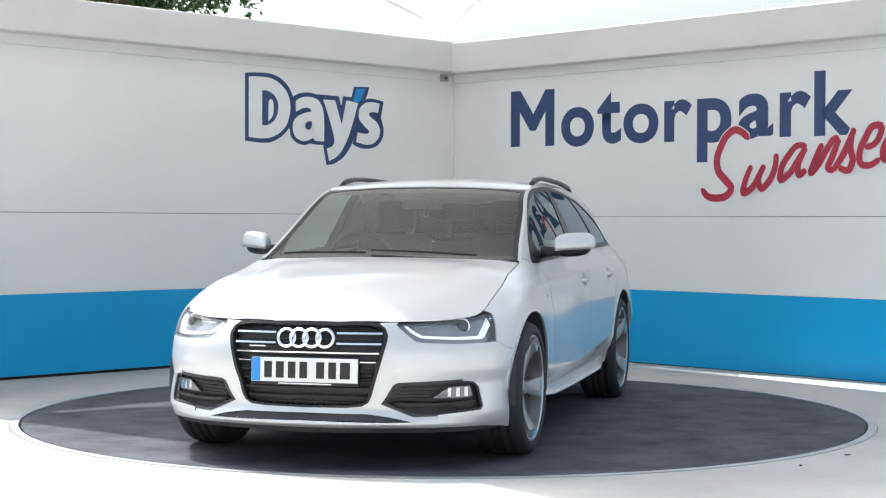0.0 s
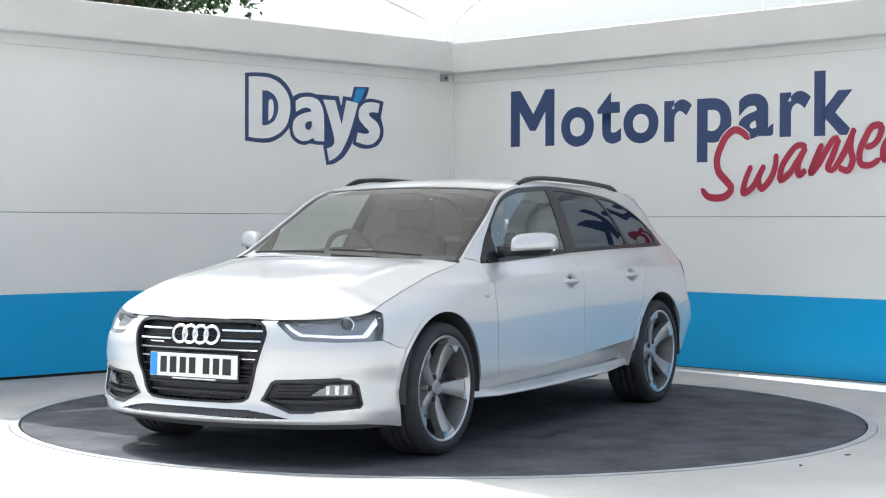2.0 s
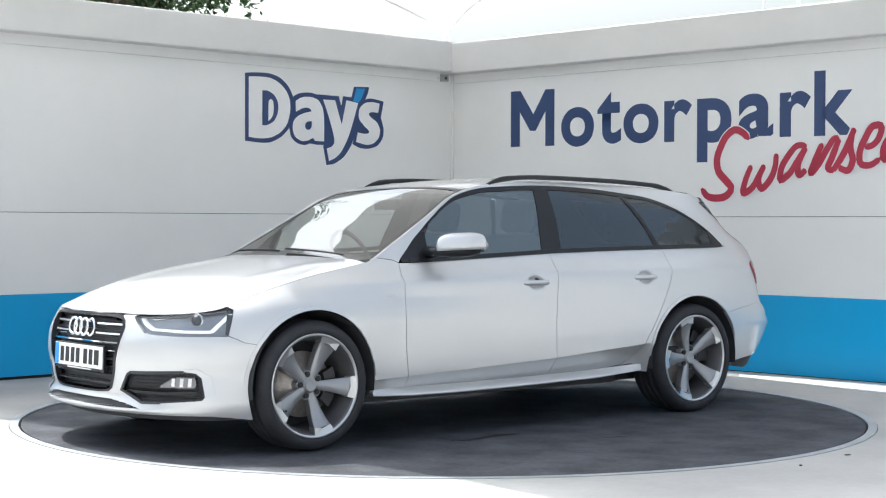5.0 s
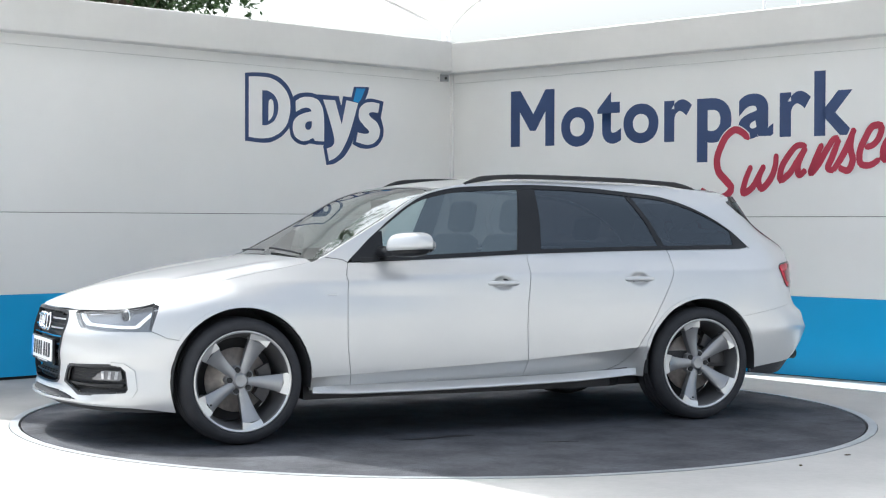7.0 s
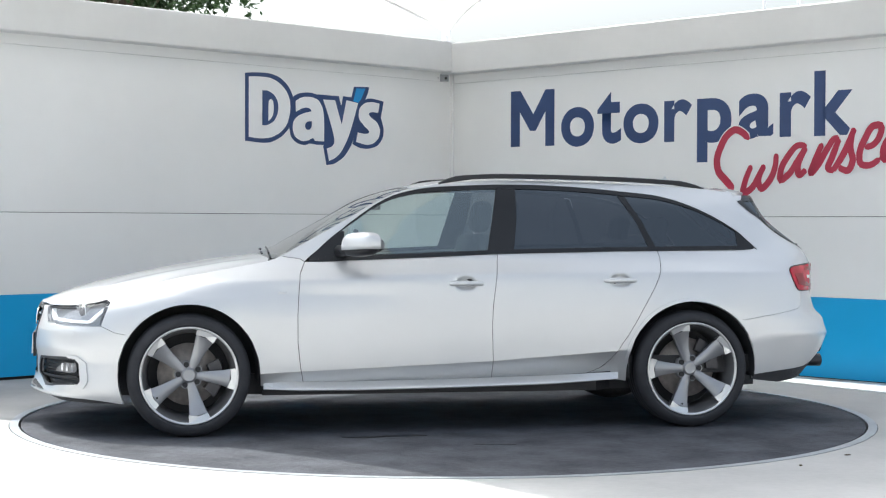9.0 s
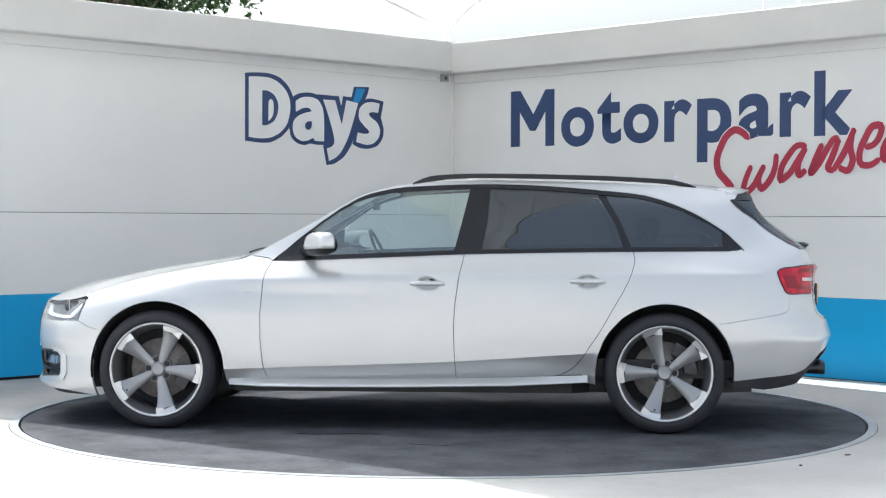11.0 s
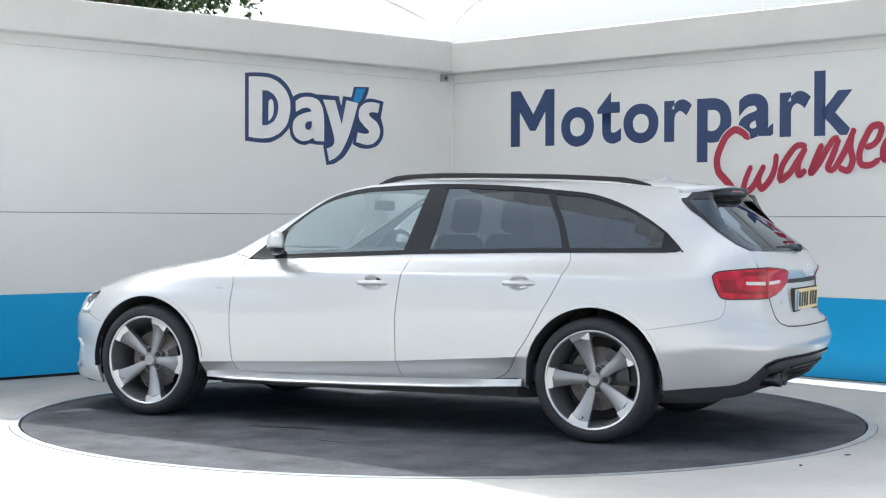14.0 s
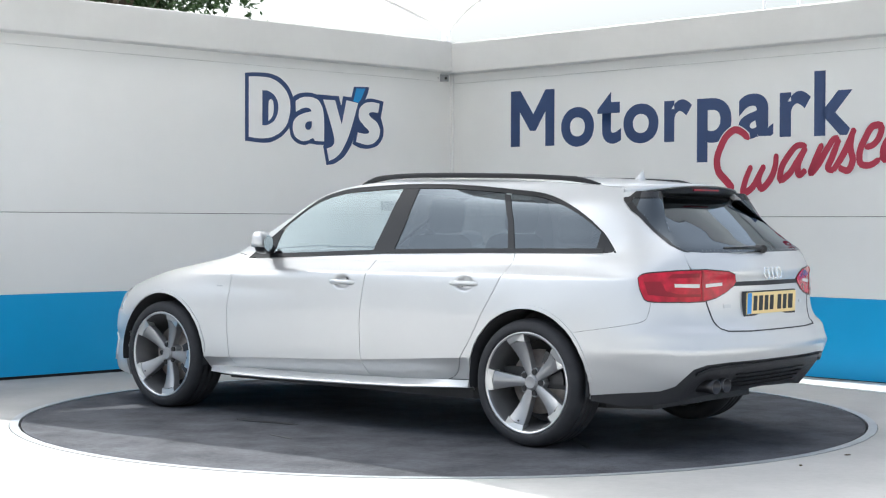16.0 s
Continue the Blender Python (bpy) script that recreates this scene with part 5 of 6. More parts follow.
    pc = flank(np.array([at_y(0.715, 0.667)]), np.array([0.667]), -0.05)[0]
    b = bmesh.new()
    bmesh.ops.create_uvsphere(b, u_segments=24, v_segments=14, radius=0.031)
    bmesh.ops.transform(b, matrix=Matrix.Translation((pc[0] + 0.012, pc[1] * sg, pc[2])), verts=b.verts[:])
    part("projector", b, M_EXHAUST, hl, "dark round projector lens", smooth=True)
    b = bmesh.new()
    torus(b, 0.0, 0.033, 0.005, Matrix.Translation((pc[0] + 0.018, pc[1] * sg, pc[2])) @ Matrix.Rotation(radians(22 * sg), 4, "Z"), 28, 8)
    part("bezel", b, M_CHROME, hl)
    b = bmesh.new()
    tube(b, [(pc[0] - 0.03, pc[1] * sg, pc[2]), (pc[0] + 0.004, pc[1] * sg, pc[2])], 0.030, 20)
    part("barrel", b, M_LAMPWELL, hl, smooth=True)
    # washer flap on the bumper
    fp = F_([(0.655, 0.530), (0.735, 0.530), (0.740, 0.572), (0.660, 0.575)])
    b = sheet([fp], lambda s, z, o: flank(s, z, o + 0.001), 0.03, 0.03, 0.004, mirror=sg < 0, flip=False)
    part("washer_flap", b, M_PAINT, car)

# ---------- tail ----------
gate_side = R_([(0.455, 0.615), (0.485, 0.628), (0.505, 0.66), (0.530, 0.74), (0.55, 0.80), (0.610, 0.914)])
gate_out = [(S_TAIL, 0.612)] + R_([(0.30, 0.612)]) + gate_side + [(D_SEAM[0][0] + 0.012, 0.945), (D_SEAM[0][0], 0.985)] + D_SEAM + [(S_TOP, 1.300), (S_TOP + 0.02, 1.314), (S_TAIL, 1.316)]
glass_side = R_([(0.35, 1.004), (0.50, 1.004)]) + GLASS_EDGE
wrap_panel("tailgate", [gate_out + [(S_TAIL, 1.288)] + [(GLASS_EDGE[-1][0] + 0.04, 1.288)] + glass_side[::-1] + [(S_TAIL, 1.004)]], M_PAINT, "silver tailgate", thick=0.008)
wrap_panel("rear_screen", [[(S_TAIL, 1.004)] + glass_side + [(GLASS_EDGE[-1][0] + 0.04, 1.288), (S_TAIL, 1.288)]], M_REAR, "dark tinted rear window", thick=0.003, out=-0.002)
border = [(u + 0.014, z) for u, z in GLASS_EDGE] + [(GLASS_EDGE[-1][0] + 0.03, 1.292), (D_SEAM[-1][0] - 0.006, 1.284)] + [(u + 0.004, z) for u, z in D_SEAM[::-1]] + [(GLASS_EDGE[0][0] + 0.03, 1.0045)]
wrap_panel("glass_border", [[(S_TAIL, 1.282), (GLASS_EDGE[-1][0] + 0.02, 1.282), (GLASS_EDGE[-1][0] - 0.005, 1.286), (GLASS_EDGE[-1][0] + 0.02, 1.317), (S_TAIL, 1.319)]], M_FRIT, out=0.003)
side_panel("glass_border", [border], M_FRIT, "black printed edge of the rear window", out=0.002, gap=0.0)
line = R_([(0.30, 0.610)]) + gate_side
wrap_panel("shut_line", [[(S_TAIL, 0.607), (S_TAIL, 0.613)] + [(u + 0.003, z + 0.003) for u, z in line] + [(u - 0.003, z - 0.003) for u, z in line[::-1]]], M_UNDER, "dark gap round the tailgate", out=0.0015, thick=0.003)
rb_top = X_([(-1.71, 0.604), (-1.90, 0.633), (-2.04, 0.659), (-2.062, 0.666), (-2.076, 0.676), (-2.084, 0.692), (-2.087, 0.715), (-2.09, 0.77)]) + R_([(0.70, 0.775), (0.545, 0.778)]) + gate_side[:4][::-1] + R_([(0.30, 0.609)]) + [(S_TAIL, 0.609)]
rear_bumper = rb_top + [(S_TAIL, 0.464)] + R_([(0.46, 0.462), (0.62, 0.455), (0.685, 0.435), (0.72, 0.35), (0.76, 0.325)]) + X_([(-1.95, 0.310), (-1.775, 0.290)]) + X_(arch_r(190, 134, 14))
wrap_panel("rear_bumper", [rear_bumper[::-1]], M_PAINT, "silver rear bumper", thick=0.02)
diff = [(S_TAIL, 0.468)] + R_([(0.46, 0.466), (0.62, 0.459), (0.69, 0.438), (0.725, 0.35), (0.765, 0.325)]) + X_([(-1.95, 0.318), (-1.775, 0.298), (-1.775, 0.262), (-1.95, 0.240)]) + R_([(0.45, 0.285)]) + [(S_TAIL, 0.305)]
diffuser = wrap_panel("diffuser", [diff], M_GRAIN, "black lower diffuser with a ribbed centre", thick=0.02, out=-0.012)
wrap_panel("lip", [[(S_TAIL, 0.448)] + R_([(0.46, 0.446), (0.60, 0.438), (0.66, 0.415), (0.655, 0.400), (0.59, 0.424), (0.46, 0.433)]) + [(S_TAIL, 0.435)]], M_TRIM, thick=0.02, out=0.004, parent=diffuser)
for z in (0.395, 0.372, 0.349, 0.326):
    wrap_panel("rib", [[(S_TAIL, z), (at_y(0.36, z, True), z), (at_y(0.36, z, True), z - 0.009), (S_TAIL, z - 0.009)]], M_TRIM, thick=0.02, out=0.0, parent=diffuser)
for yy in (0.442, 0.545):
    b = bmesh.new()
    prof = [(-2.06, 0.030), (-2.28, 0.036), (-2.315, 0.038), (-2.315, 0.033), (-2.22, 0.031)]
    rows = [[b.verts.new((x, yy + r * 1.15 * math.cos(6.2832 * k / 24), 0.342 + r * math.sin(6.2832 * k / 24))) for k in range(24)] for x, r in prof]
    for r0, r1 in zip(rows, rows[1:]):
        for k in range(24):
            f = b.faces.new((r0[k], r0[(k + 1) % 24], r1[(k + 1) % 24], r1[k]))
            f.smooth = True
    b.faces.new(rows[-1])
    part("tailpipe", b, M_EXHAUST, car, "dark chrome twin exhaust tip")
lampL = X_([(-2.022, 0.880), (-2.038, 0.83), (-2.060, 0.785), (-2.068, 0.776), (-2.080, 0.770), (-2.10, 0.767)]) + R_([(0.64, 0.765), (0.555, 0.766), (0.47, 0.782), (0.40, 0.808), (0.345, 0.838), (0.325, 0.858), (0.35, 0.892), (0.40, 0.908), (0.54, 0.919), (0.68, 0.915)]) + X_([(-2.068, 0.905), (-2.050, 0.902), (-2.034, 0.896), (-2.025, 0.888)])
for sg in (1, -1):
    b = sheet([lampL], lambda s, z, o: flank(s, z, o + 0.006), 0.02, 0.02, 0.02, gap=0.0, mirror=sg < 0, flip=False)
    tl = part("tail_lamp", b, M_REDLENS, car, "red tail lamp with a clear stripe")
    b = sheet([lampL], lambda s, z, o: flank(s, z, o + 0.002), 0.02, 0.02, 0.006, gap=-0.006, mirror=sg < 0, flip=False)
    part("gasket", b, M_TRIM, tl)
    for poly, m, nm in ((R_([(0.70, 0.836), (0.585, 0.832), (0.585, 0.850), (0.70, 0.853)]), M_CLEARLENS, "reversing_light"), (R_([(0.545, 0.832), (0.43, 0.840), (0.43, 0.856), (0.545, 0.850)]), M_CLEARLENS, "reversing_light"),
                        (X_([(-2.05, 0.865), (-2.075, 0.800)]) + R_([(0.70, 0.787), (0.58, 0.788), (0.58, 0.800), (0.69, 0.802), (0.735, 0.818), (0.745, 0.865)]), M_REDDARK, "light_band"),
                        (R_([(0.570, 0.767), (0.560, 0.767), (0.562, 0.917), (0.572, 0.917)]), M_REDDARK, "seam"),
                        (R_([(0.72, 0.880), (0.585, 0.884), (0.585, 0.904), (0.70, 0.902)]), M_REDDARK, "light_band")):
        b = sheet([poly], lambda s, z, o: flank(s, z, o + 0.0085), 0.02, 0.02, 0.004, gap=0.0, mirror=sg < 0, flip=False)
        part(nm, b, m, tl)
wrap_panel("handle_recess", [[(S_TAIL, 0.834)] + R_([(0.350, 0.836), (0.360, 0.846), (0.350, 0.857)]) + [(S_TAIL, 0.858)]], M_UNDER, "dark handle recess above the plate", out=0.0015)
number_plate("rear_plate", -2.322, 0.690, 0.800, M_PLATE_Y, -1, -2, "amber number plate with a blue band")
b = bmesh.new()
box(b, -2.319, -2.300, -0.27, 0.27, 0.680, 0.806, bevel=0.002)
part("plate_holder", b, M_UNDER, car)
for k in range(4):
    bm = bmesh.new()
    torus(bm, -0.063 + 0.042 * k, 0.028, 0.0048, Matrix.Translation((-2.330, 0, 0.896)) @ Matrix.Rotation(radians(12), 4, "Y"), 28, 8)
    part("emblem_ring", bm, M_CHROME, car, "plain chrome ring")
for y0, y1 in ((0.35, 0.43), (-0.43, -0.35)):
    ya, yb = min(abs(y0), abs(y1)), max(abs(y0), abs(y1))
    b = sheet([R_([(yb - 0.015, 0.728), (ya + 0.015, 0.728), (ya + 0.015, 0.745), (yb - 0.015, 0.745)])], lambda s, z, o: flank(s, z, o + 0.003), 0.03, 0.03, 0.005, gap=0.0, mirror=y0 < 0)
    part("badge", b, M_ALU, car, "small grey badge bar")
# rear wiper
b = bmesh.new()
tube(b, [(-2.272, -0.02, 1.022), (-2.276, 0.18, 1.028), (-2.246, 0.36, 1.026)], [0.014, 0.010, 0.006], 8)
tube(b, [(-2.285, 0.02, 1.018), (-2.225, -0.02, 1.022)], 0.022, 12)
part("rear_wiper", b, M_TRIM, car)
# front wipers
for y0, y1 in ((0.50, -0.10), (-0.12, -0.60)):
    b = bmesh.new()
    pts = []
    for i in range(9):
        y = y0 + (y1 - y0) * i / 8
        x = 0.95 - 0.03 * i / 8
        pts.append((x, y, float(lid(x, y)[2]) + 0.014))
    tube(b, pts, 0.006, 6)
    part("wiper", b, M_TRIM, car)

# ---------- mirrors, handles, rails, aerial ----------
for sg in (1, -1):
    def shell(x0, x1, y0, y1, z0, z1, zlow, zhigh, p=2.6):
        """A pillow-shaped shell cut between two heights."""
        b2 = bmesh.new()
        n, mrows = 28, 16
        rows = []
        for j in range(mrows + 1):
            ph = -math.pi / 2 + math.pi * j / mrows
            row = []
            for i in range(n):
                th = 6.2831853 * i / n
                pw = lambda v: math.copysign(abs(v) ** (2 / p), v)
                cx, cy, cz = pw(math.cos(ph)) * pw(math.cos(th)), pw(math.cos(ph)) * pw(math.sin(th)), pw(math.sin(ph))
                z = (z0 + z1) / 2 + cz * (z1 - z0) / 2
                z = min(max(z, zlow), zhigh)
                y = (y0 + y1) / 2 + cy * (y1 - y0) / 2
                x = (x0 + x1) / 2 + cx * (x1 - x0) / 2 * (1.0 if cx < 0 else 1.0 - 0.25 * max(0, cz)) - 0.125 * (y - y0) / (y1 - y0)
                row.append(b2.verts.new((x, y * sg, z - 0.012 * (y1 - y) / (y1 - y0))))
            rows.append(row)
        for r0, r1 in zip(rows, rows[1:]):
            for i in range(n):
                f = b2.faces.new((r0[i], r0[(i + 1) % n], r1[(i + 1) % n], r1[i]))
                f.smooth = True
        bmesh.ops.remove_doubles(b2, verts=b2.verts[:], dist=0.0008)
        bmesh.ops.recalc_face_normals(b2, faces=b2.faces[:])
        return b2
    mir = part("door_mirror", shell(0.492, 0.608, 0.835, 1.040, 0.962, 1.104, 1.010, 1.2, 3.4), M_PAINT, car, "silver door mirror with a black lower shell")
    part("lower_shell", shell(0.496, 0.602, 0.832, 1.018, 0.972, 1.09, 0.0, 1.012, 3.0), M_TRIM, mir)
    b = bmesh.new()
    tube(b, [(0.585, 0.765 * sg, 0.992), (0.56, 0.83 * sg, 0.994), (0.53, 0.89 * sg, 0.998)], [0.034, 0.028, 0.026], 12)
    part("stalk", b, M_TRIM, mir, smooth=True)
    b = bmesh.new()
    disc = [b.verts.new((0.424 - 0.595 * (0.088 * math.cos(6.2832 * k / 28)), (0.938 + 0.088 * math.cos(6.2832 * k / 28)) * sg, 1.030 + 0.046 * math.sin(6.2832 * k / 28))) for k in range(28)]
    b.faces.new(disc)
    part("mirror_glass", b, M_CHROME, mir)
    for hx, hz in ((-0.105, 0.815), (-0.985, 0.829)):
        s0 = at_x(hx, hz)
        yb = float(flank(np.array([s0]), np.array([hz]))[0][1])
        b = bmesh.new()
        pts = [(hx + 0.105 - 0.21 * i / 14, (yb + 0.008 + 0.026 * math.sin(math.pi * min(1, max(0, (i - 0.5) / 13))) ** 0.6) * sg, hz + 0.002 * math.sin(math.pi * i / 14)) for i in range(15)]
        rows = tube(b, pts, [0.008] + [0.0145] * 13 + [0.008], 12)
        for v in b.verts:
            v.co.y = (abs(v.co.y) - yb) * 0.95 * sg + yb * sg
        part("door_handle", b, M_PAINT, car, smooth=True)
    # roof rail
    b = bmesh.new()
    pts = []
    for i in range(33):
        t = i / 32
        x = 0.0 - 1.60 * t
        y = 0.583 - 0.070 * t ** 1.6
        zr = float(lid(x, y)[2])
        lift = 0.032 * min(1, t / 0.07) ** 0.7 * min(1, (1 - t) / 0.09) ** 0.7
        pts.append((x, y * sg, zr + lift))
    rows = []
    for x, y, z in pts:
        zr = float(lid(x, abs(y))[2]) - 0.004 + 0.014 * min(1.0, -x * 5, (x + 1.60) * 5)
        rows.append([b.verts.new((x, y + dy, zz)) for dy, zz in ((-0.011, zr), (-0.015, z - 0.008), (-0.011, z + 0.002), (0, z + 0.005), (0.011, z + 0.002), (0.015, z - 0.008), (0.011, zr))])
    for r0, r1 in zip(rows, rows[1:]):
        for k in range(6):
            f = b.faces.new((r0[k], r0[k + 1], r1[k + 1], r1[k]))
            f.smooth = True
    b.faces.new(rows[0])
    b.faces.new(rows[-1][::-1])
    bmesh.ops.recalc_face_normals(b, faces=b.faces[:])
    rail = part("roof_rail", b, M_TRIM, car, "satin black roof rail")
    # small wing badge
    b = bmesh.new()
    s0 = at_x(0.905, 0.770)
    yb = float(flank(np.array([s0]), np.array([0.77]))[0][1])
    box(b, 0.880, 0.930, yb * sg - 0.004, yb * sg + 0.003, 0.764, 0.775, bevel=0.001)
    part("wing_badge", b, M_ALU, car)
b = bmesh.new()
zr = float(lid(-1.50, 0)[2])
lo = [(-1.445, 0.0), (-1.465, 0.012), (-1.51, 0.018), (-1.55, 0.012), (-1.56, 0.0), (-1.55, -0.012), (-1.51, -0.018), (-1.465, -0.012)]
rows = [[b.verts.new((x * (1 - k ** 0.6 * 0.93) + (-1.535) * k ** 0.6 * 0.93, y * (1 - 0.88 * k ** 0.6), zr - 0.012 + 0.060 * k)) for x, y in lo] for k in (0, 0.12, 0.22, 0.36, 0.55, 0.78, 1.0)]
for r0, r1 in zip(rows, rows[1:]):
    for i in range(8):
        b.faces.new((r0[i], r0[(i + 1) % 8], r1[(i + 1) % 8], r1[i]))
b.faces.new(rows[-1])
bmesh.ops.recalc_face_normals(b, faces=b.faces[:])
part("roof_aerial", b, M_PAINT, car, "silver shark fin aerial", smooth=True)

# ---------- wheels ----------
def wheel_parts():
    """One wheel about the origin, its outer face towards +y."""
    w = new("wheel")
    w.parent = car
    tagged(w, "five-arm titanium grey alloy wheel with polished tips")

    def lathe(prof, seg=72, smooth=True, closed=False):
        b = bmesh.new()
        rows = [[b.verts.new((r * math.cos(6.2831853 * k / seg), y, r * math.sin(6.2831853 * k / seg))) for k in range(seg)] for r, y in prof]
        pairs = list(zip(rows, rows[1:])) + ([(rows[-1], rows[0])] if closed else [])
        for r0, r1 in pairs:
            for k in range(seg):
                f = b.faces.new((r0[k], r0[(k + 1) % seg], r1[(k + 1) % seg], r1[k]))
                f.smooth = smooth
        bmesh.ops.recalc_face_normals(b, faces=b.faces[:])
        return b
    tyre = lathe([(0.250, -0.115), (0.268, -0.124), (0.296, -0.127), (0.317, -0.112), (0.327, -0.09), (0.330, -0.07), (0.330, -0.045), (0.324, -0.042), (0.324, -0.036), (0.330, -0.033), (0.330, -0.003), (0.324, 0.0),
                  (0.324, 0.006), (0.330, 0.009), (0.330, 0.042), (0.324, 0.045), (0.324, 0.051), (0.330, 0.054), (0.329, 0.08), (0.322, 0.104), (0.310, 0.118), (0.295, 0.125), (0.280, 0.126), (0.271, 0.123), (0.266, 0.117), (0.262, 0.110), (0.256, 0.10)], 96, closed=True)
    part("tyre", tyre, M_TYRE, w, "black low profile tyre")
    rim = lathe([(0.246, -0.11), (0.258, -0.105), (0.256, 0.100), (0.264, 0.108), (0.2635, 0.116), (0.257, 0.1165), (0.247, 0.112), (0.242, 0.098), (0.232, 0.070), (0.223, 0.02), (0.221, -0.09)], 96)
    part("rim", rim, M_BARREL, w)
    lip = lathe([(0.2645, 0.112), (0.2638, 0.1172), (0.2580, 0.1184), (0.2500, 0.1145), (0.2475, 0.107)], 96)
    part("rim_lip", lip, M_POLISH, w, "polished rim edge")
    barrel = lathe([(0.220, -0.095), (0.02, -0.095)], 48)
    part("inner_barrel", barrel, M_UNDER, w)
    disc = lathe([(0.168, -0.02), (0.168, -0.005), (0.09, -0.005), (0.085, 0.012), (0.0, 0.014)], 60)
    part("brake_disc", disc, M_DISC, w)
    cal = bmesh.new()
    rows = []
    for i in range(13):
        a = radians(130 + 70 * i / 12)
        rows.append([cal.verts.new((r * math.cos(a), y, r * math.sin(a))) for r, y in ((0.105, 0.0), (0.112, 0.035), (0.18, 0.035), (0.186, 0.0))])
    for r0, r1 in zip(rows, rows[1:]):
        for k in range(3):
            cal.faces.new((r0[k], r0[k + 1], r1[k + 1], r1[k]))
    cal.faces.new(rows[0])
    cal.faces.new(rows[-1])
    bmesh.ops.recalc_face_normals(cal, faces=cal.faces[:])
    part("brake_caliper", cal, M_EXHAUST, w)
    # rotor arms: broad at the rim with a swept trailing edge, tucked in at the hub
    for k in range(5):
        turn = Matrix.Rotation(radians(-72 * k), 4, "Y")
        arm, tip = bmesh.new(), bmesh.new()
        n = 12
        top = []
        for i in range(n + 1):
            t = i / n
            r = 0.040 + 0.177 * t
            lead = 0.021 + 0.014 * t + 0.017 * t ** 2
            trail = -0.020 - 0.014 * t - 0.012 * t ** 2
            y = 0.066 + 0.012 * t + 0.030 * t ** 3
            top.append([(-trail, y - 0.003, r), (-(trail + lead) / 2, y - 0.001, r), (-lead, y + 0.001 - 0.003 * (1 - t), r)])
        rows = []
        for tr in top:
            (a, ya, r), (m_, ym, _), (c, yc, _) = tr
            rows.append([arm.verts.new(turn @ Vector(q)) for q in ((a - 0.004, ya - 0.05, r), (a + 0.002, ya - 0.004, r), (a + 0.002, ya - 0.004, r), (a, ya, r), (m_, ym, r), (c, yc, r), (c - 0.002, yc - 0.003, r), (c - 0.002, yc - 0.003, r), (c + 0.004, yc - 0.05, r))])
        for r0, r1 in zip(rows, rows[1:]):
            for j in (0, 2, 3, 4, 5, 7):
                f = arm.faces.new((r0[j], r0[j + 1], r1[j + 1], r1[j]))
                f.smooth = j in (3, 4)
                f.normal_update()
                if j in (2, 3, 4, 5) and (turn.inverted() @ f.normal).y < 0:
                    f.normal_flip()
        part("spoke", arm, M_TITAN, w)
        (a, ya, r), _, (c, yc, _) = top[-1]
        out = [(a + 0.001, ya + 0.001, r - 0.001), ((a + c) / 2, ya + 0.003, r + 0.006), (c - 0.001, yc + 0.001, r - 0.012), (c - 0.010, 0.1145, 0.2475), ((a + c) / 2, 0.1150, 0.2525), (a + 0.010, 0.1140, 0.2490)]
        f1 = [tip.verts.new(turn @ Vector(q)) for q in out]
        f0 = [tip.verts.new(turn @ Vector((q[0], q[1] - 0.05, q[2]))) for q in out]
        tip.faces.new(f1)
        for i in range(6):
            tip.faces.new((f1[i], f0[i], f0[(i + 1) % 6], f1[(i + 1) % 6]))
        bmesh.ops.recalc_face_normals(tip, faces=tip.faces[:])
        part("spoke_tip", tip, M_POLISH, w, "polished spoke tip")
        bolt = bmesh.new()
        cy = Vector((0.057 * math.sin(radians(72 * k + 36)), 0, 0.057 * math.cos(radians(72 * k + 36))))
        tube(bolt, [cy + Vector((0, 0.030, 0)), cy + Vector((0, 0.068, 0))], 0.0145, 12)
        part("wheel_bolt", bolt, M_SCUFF, w)
        seat = lathe([(0.0215, 0.0), (0.0215, 0.060), (0.0195, 0.062), (0.0150, 0.058)], 20)
        bmesh.ops.translate(seat, verts=seat.verts[:], vec=cy)
        part("bolt_seat", seat, M_TITAN, w)
    hub = lathe([(0.072, 0.0), (0.070, 0.046), (0.058, 0.050), (0.042, 0.054), (0.040, 0.066), (0.037, 0.072), (0.0005, 0.075)], 40)
    part("hub", hub, M_TITAN, w)
    cap = lathe([(0.034, 0.071), (0.033, 0.0765), (0.031, 0.0782), (0.027, 0.0770), (0.0005, 0.0770)], 32)
    part("hub_cap", cap, M_TITAN, w, "plain grey centre cap")
    valve = bmesh.new()
    tube(valve, [(0.12, 0.085, -0.18), (0.112, 0.105, -0.170)], 0.005, 8)
    part("valve", valve, M_TRIM, w)
    return w


wheel = wheel_parts()
WHEELS = [(WF, 1, -22), (WR, 1, 18), (WF, -1, 30), (WR, -1, 5)]
for i, (wx, sg, spin) in enumerate(WHEELS):
    m = Matrix.Translation((wx, 0.783 * sg, 0.33)) @ (Matrix.Rotation(math.pi, 4, "Z") if sg < 0 else Matrix.Identity(4)) @ Matrix.Rotation(radians(spin), 4, "Y")
    if i == 0:
        wheel.matrix_basis = m
    else:
        copy_thing(wheel, m)

# ---------- inside ----------
def cushion(name, x0, x1, y0, y1, z0, z1, lean, material, bevel, parent=None):
    b = bmesh.new()
    box(b, -(x1 - x0) / 2, (x1 - x0) / 2, y0, y1, 0, z1 - z0, bevel=bevel)
    bmesh.ops.transform(b, matrix=Matrix.Translation(((x0 + x1) / 2, 0, z0)) @ Matrix.Rotation(radians(lean), 4, "Y"), verts=b.verts[:])
    return part(name, b, material, parent or car, smooth=True)


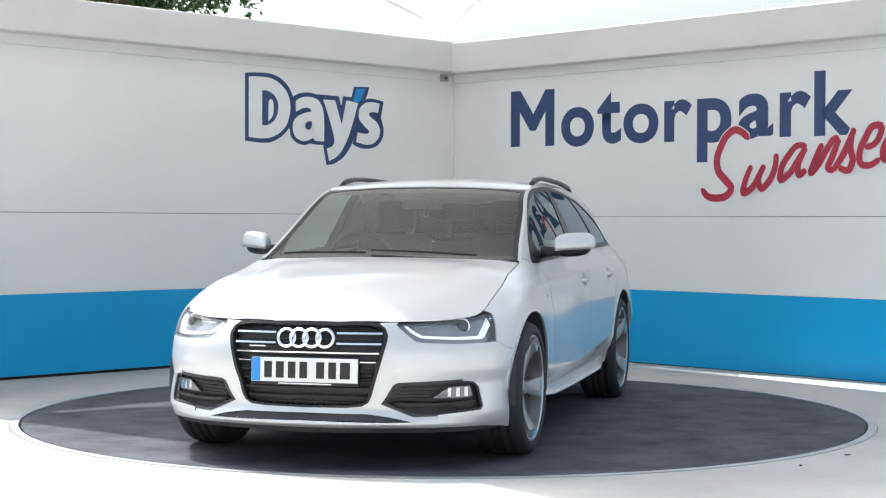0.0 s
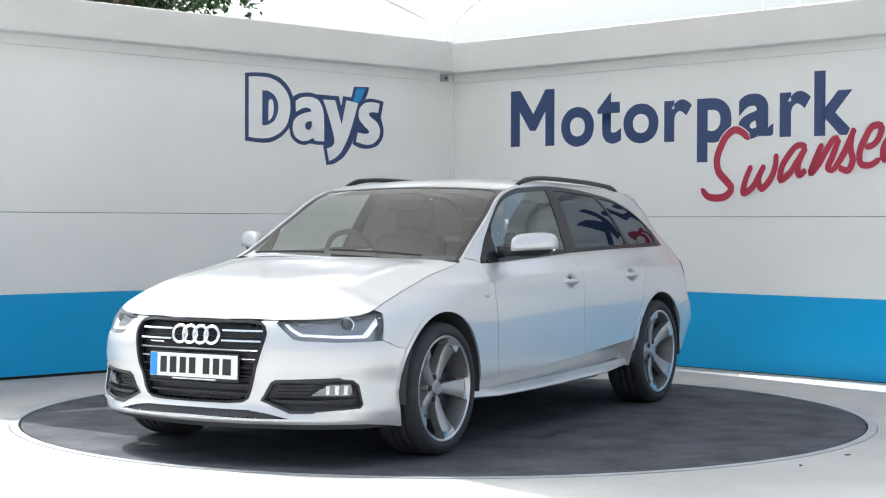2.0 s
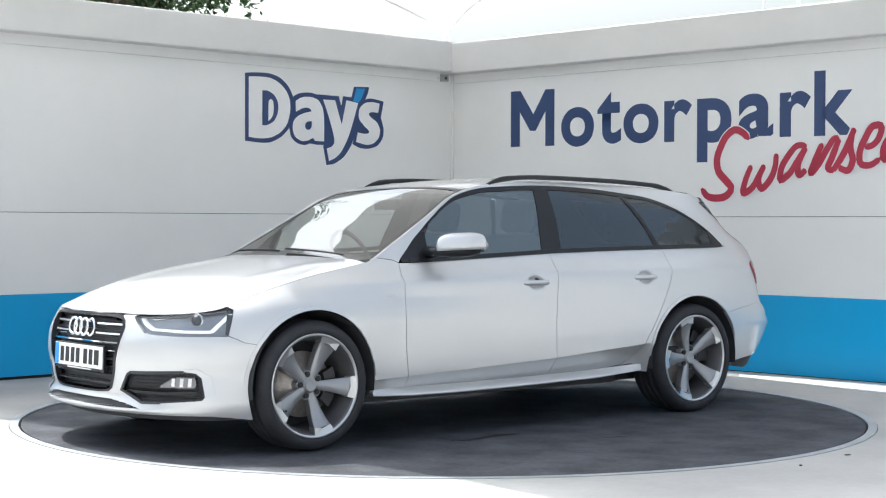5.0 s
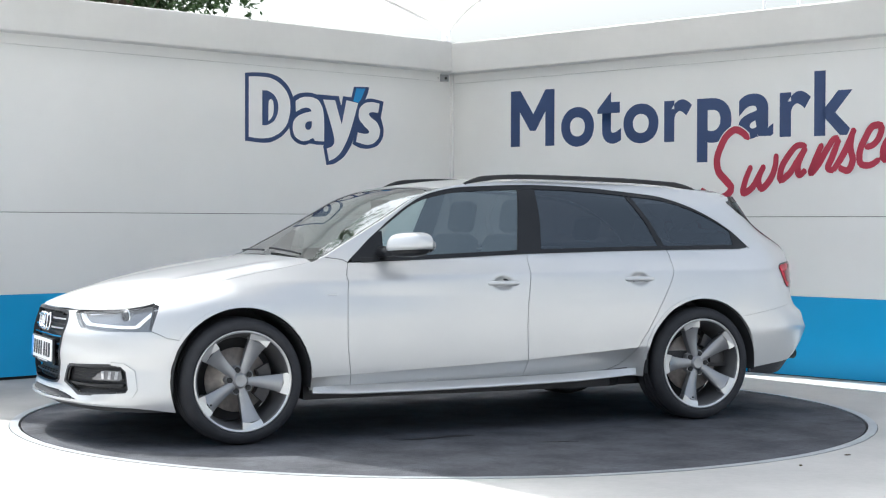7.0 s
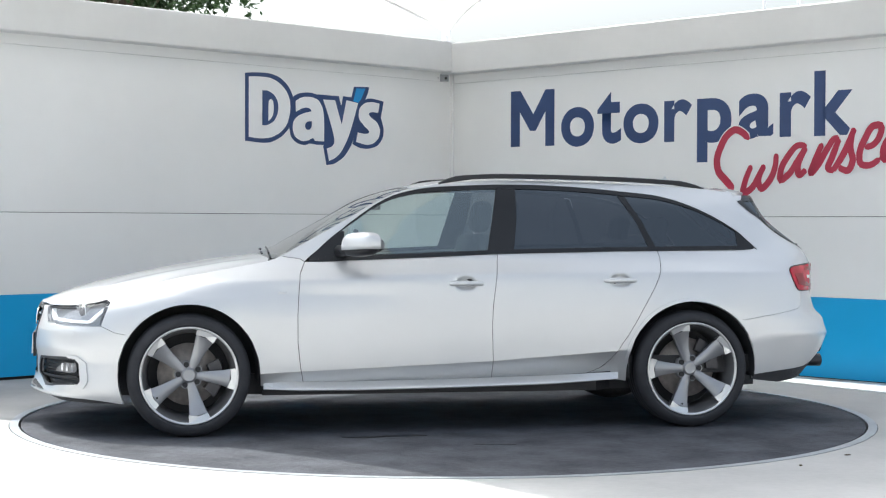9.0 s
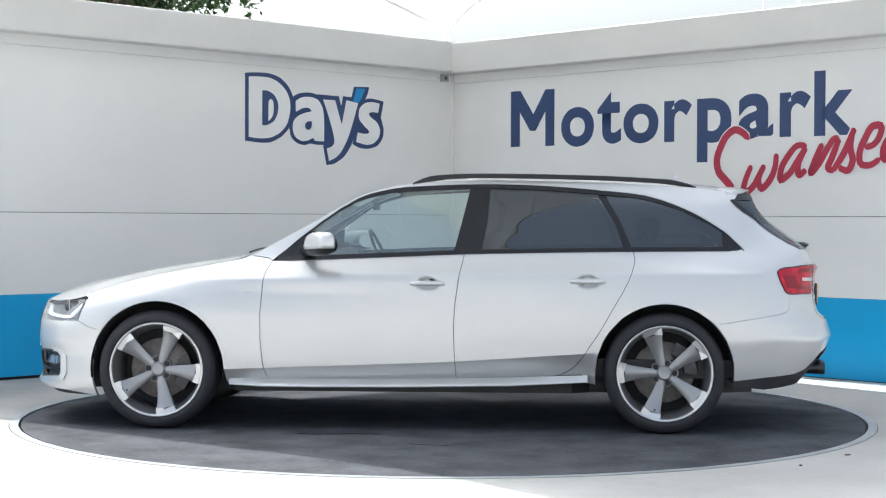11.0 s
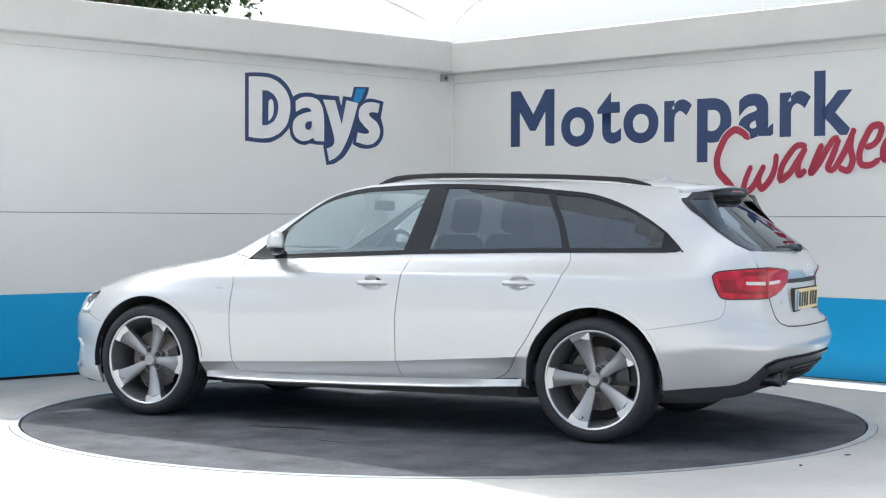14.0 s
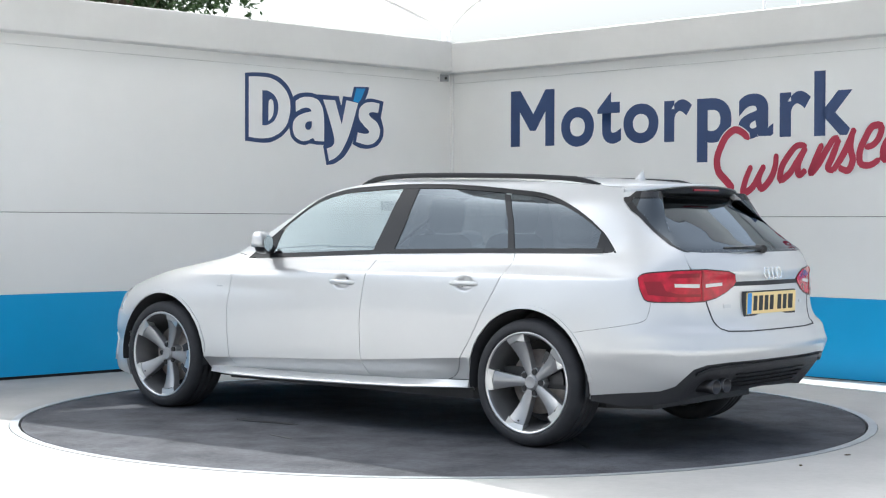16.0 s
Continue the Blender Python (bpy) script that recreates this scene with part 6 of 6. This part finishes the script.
for y in (0.36, -0.36):
    seat = cushion("front_seat", -0.25, 0.28, y - 0.25, y + 0.25, 0.40, 0.58, -8, M_SEAT, 0.05)
    cushion("backrest", -0.33, -0.19, y - 0.24, y + 0.24, 0.55, 1.10, -16, M_SEAT, 0.06, seat)
    cushion("headrest", -0.475, -0.375, y - 0.13, y + 0.13, 1.09, 1.29, -10, M_SEAT, 0.045, seat)
bench = cushion("rear_seat", -1.15, -0.62, -0.64, 0.64, 0.42, 0.60, -6, M_SEAT, 0.05)
cushion("backrest", -1.27, -1.14, -0.64, 0.64, 0.56, 1.04, -18, M_SEAT, 0.05, bench)
for y in (0.38, -0.38):
    cushion("headrest", -1.38, -1.30, y - 0.13, y + 0.13, 1.04, 1.19, -10, M_SEAT, 0.035, bench)
b = bmesh.new()
rows = []
for i in range(13):
    y = -0.70 + 1.40 * i / 12
    hump = 0.028 if -0.60 < y < -0.15 else 0.0
    rows.append([b.verts.new((x, y, z)) for x, z in ((0.93, 0.925), (0.70, 0.962 + hump * 0.4), (0.48, 0.965 + hump), (0.40, 0.93), (0.40, 0.60), (0.93, 0.55))])
for r0, r1 in zip(rows, rows[1:]):
    for k in range(5):
        f = b.faces.new((r0[k], r1[k], r1[k + 1], r0[k + 1]))
        f.smooth = k < 3
b.faces.new(rows[0])
b.faces.new(rows[-1][::-1])
part("dashboard", b, M_DASH, car)
b = bmesh.new()
torus(b, 0.0, 0.182, 0.016, Matrix.Translation((0.27, -0.36, 0.93)) @ Matrix.Rotation(radians(24), 4, "Y"), 40, 10)
wheel_in = part("steering_wheel", b, M_DASH, car)
b = bmesh.new()
tube(b, [(0.29, -0.36, 0.92), (0.45, -0.36, 0.86)], [0.065, 0.05], 16)
part("boss", b, M_DASH, wheel_in)
b = bmesh.new()
box(b, 0.24, 0.26, -0.12, 0.12, 1.225, 1.285, Matrix.Translation((0.02, 0, 0)), 0.006)
part("rear_view_mirror", b, M_DASH, car)
b = bmesh.new()
box(b, -1.95, 0.9, -0.80, 0.80, 0.30, 0.40)
part("cabin_floor", b, M_DASH, car)
b = bmesh.new()
box(b, -2.1, -1.28, -0.62, 0.62, 0.93, 0.95, bevel=0.004)
part("load_cover", b, M_DASH, car)


# ---------- what moves: the turntable with the car on it ----------
def motions():
    """One steady turn of 7.14 degrees a second."""
    off_x, off_y = -0.1395, 0.0207
    rows_car, rows_table = [], []
    for i in range(17):
        t = float(i)
        yaw = -105.13 - 7.1385 * t
        c, s = math.cos(radians(yaw)), math.sin(radians(yaw))
        rows_car.append((t, pose(-c * off_x + s * off_y, -s * off_x - c * off_y, 0.0, 0, 0, yaw)))
        rows_table.append((t, pose(0, 0, 0, 0, 0, yaw + 105.13)))
    walk(car, rows_car)
    walk(turntable, rows_table)


motions()
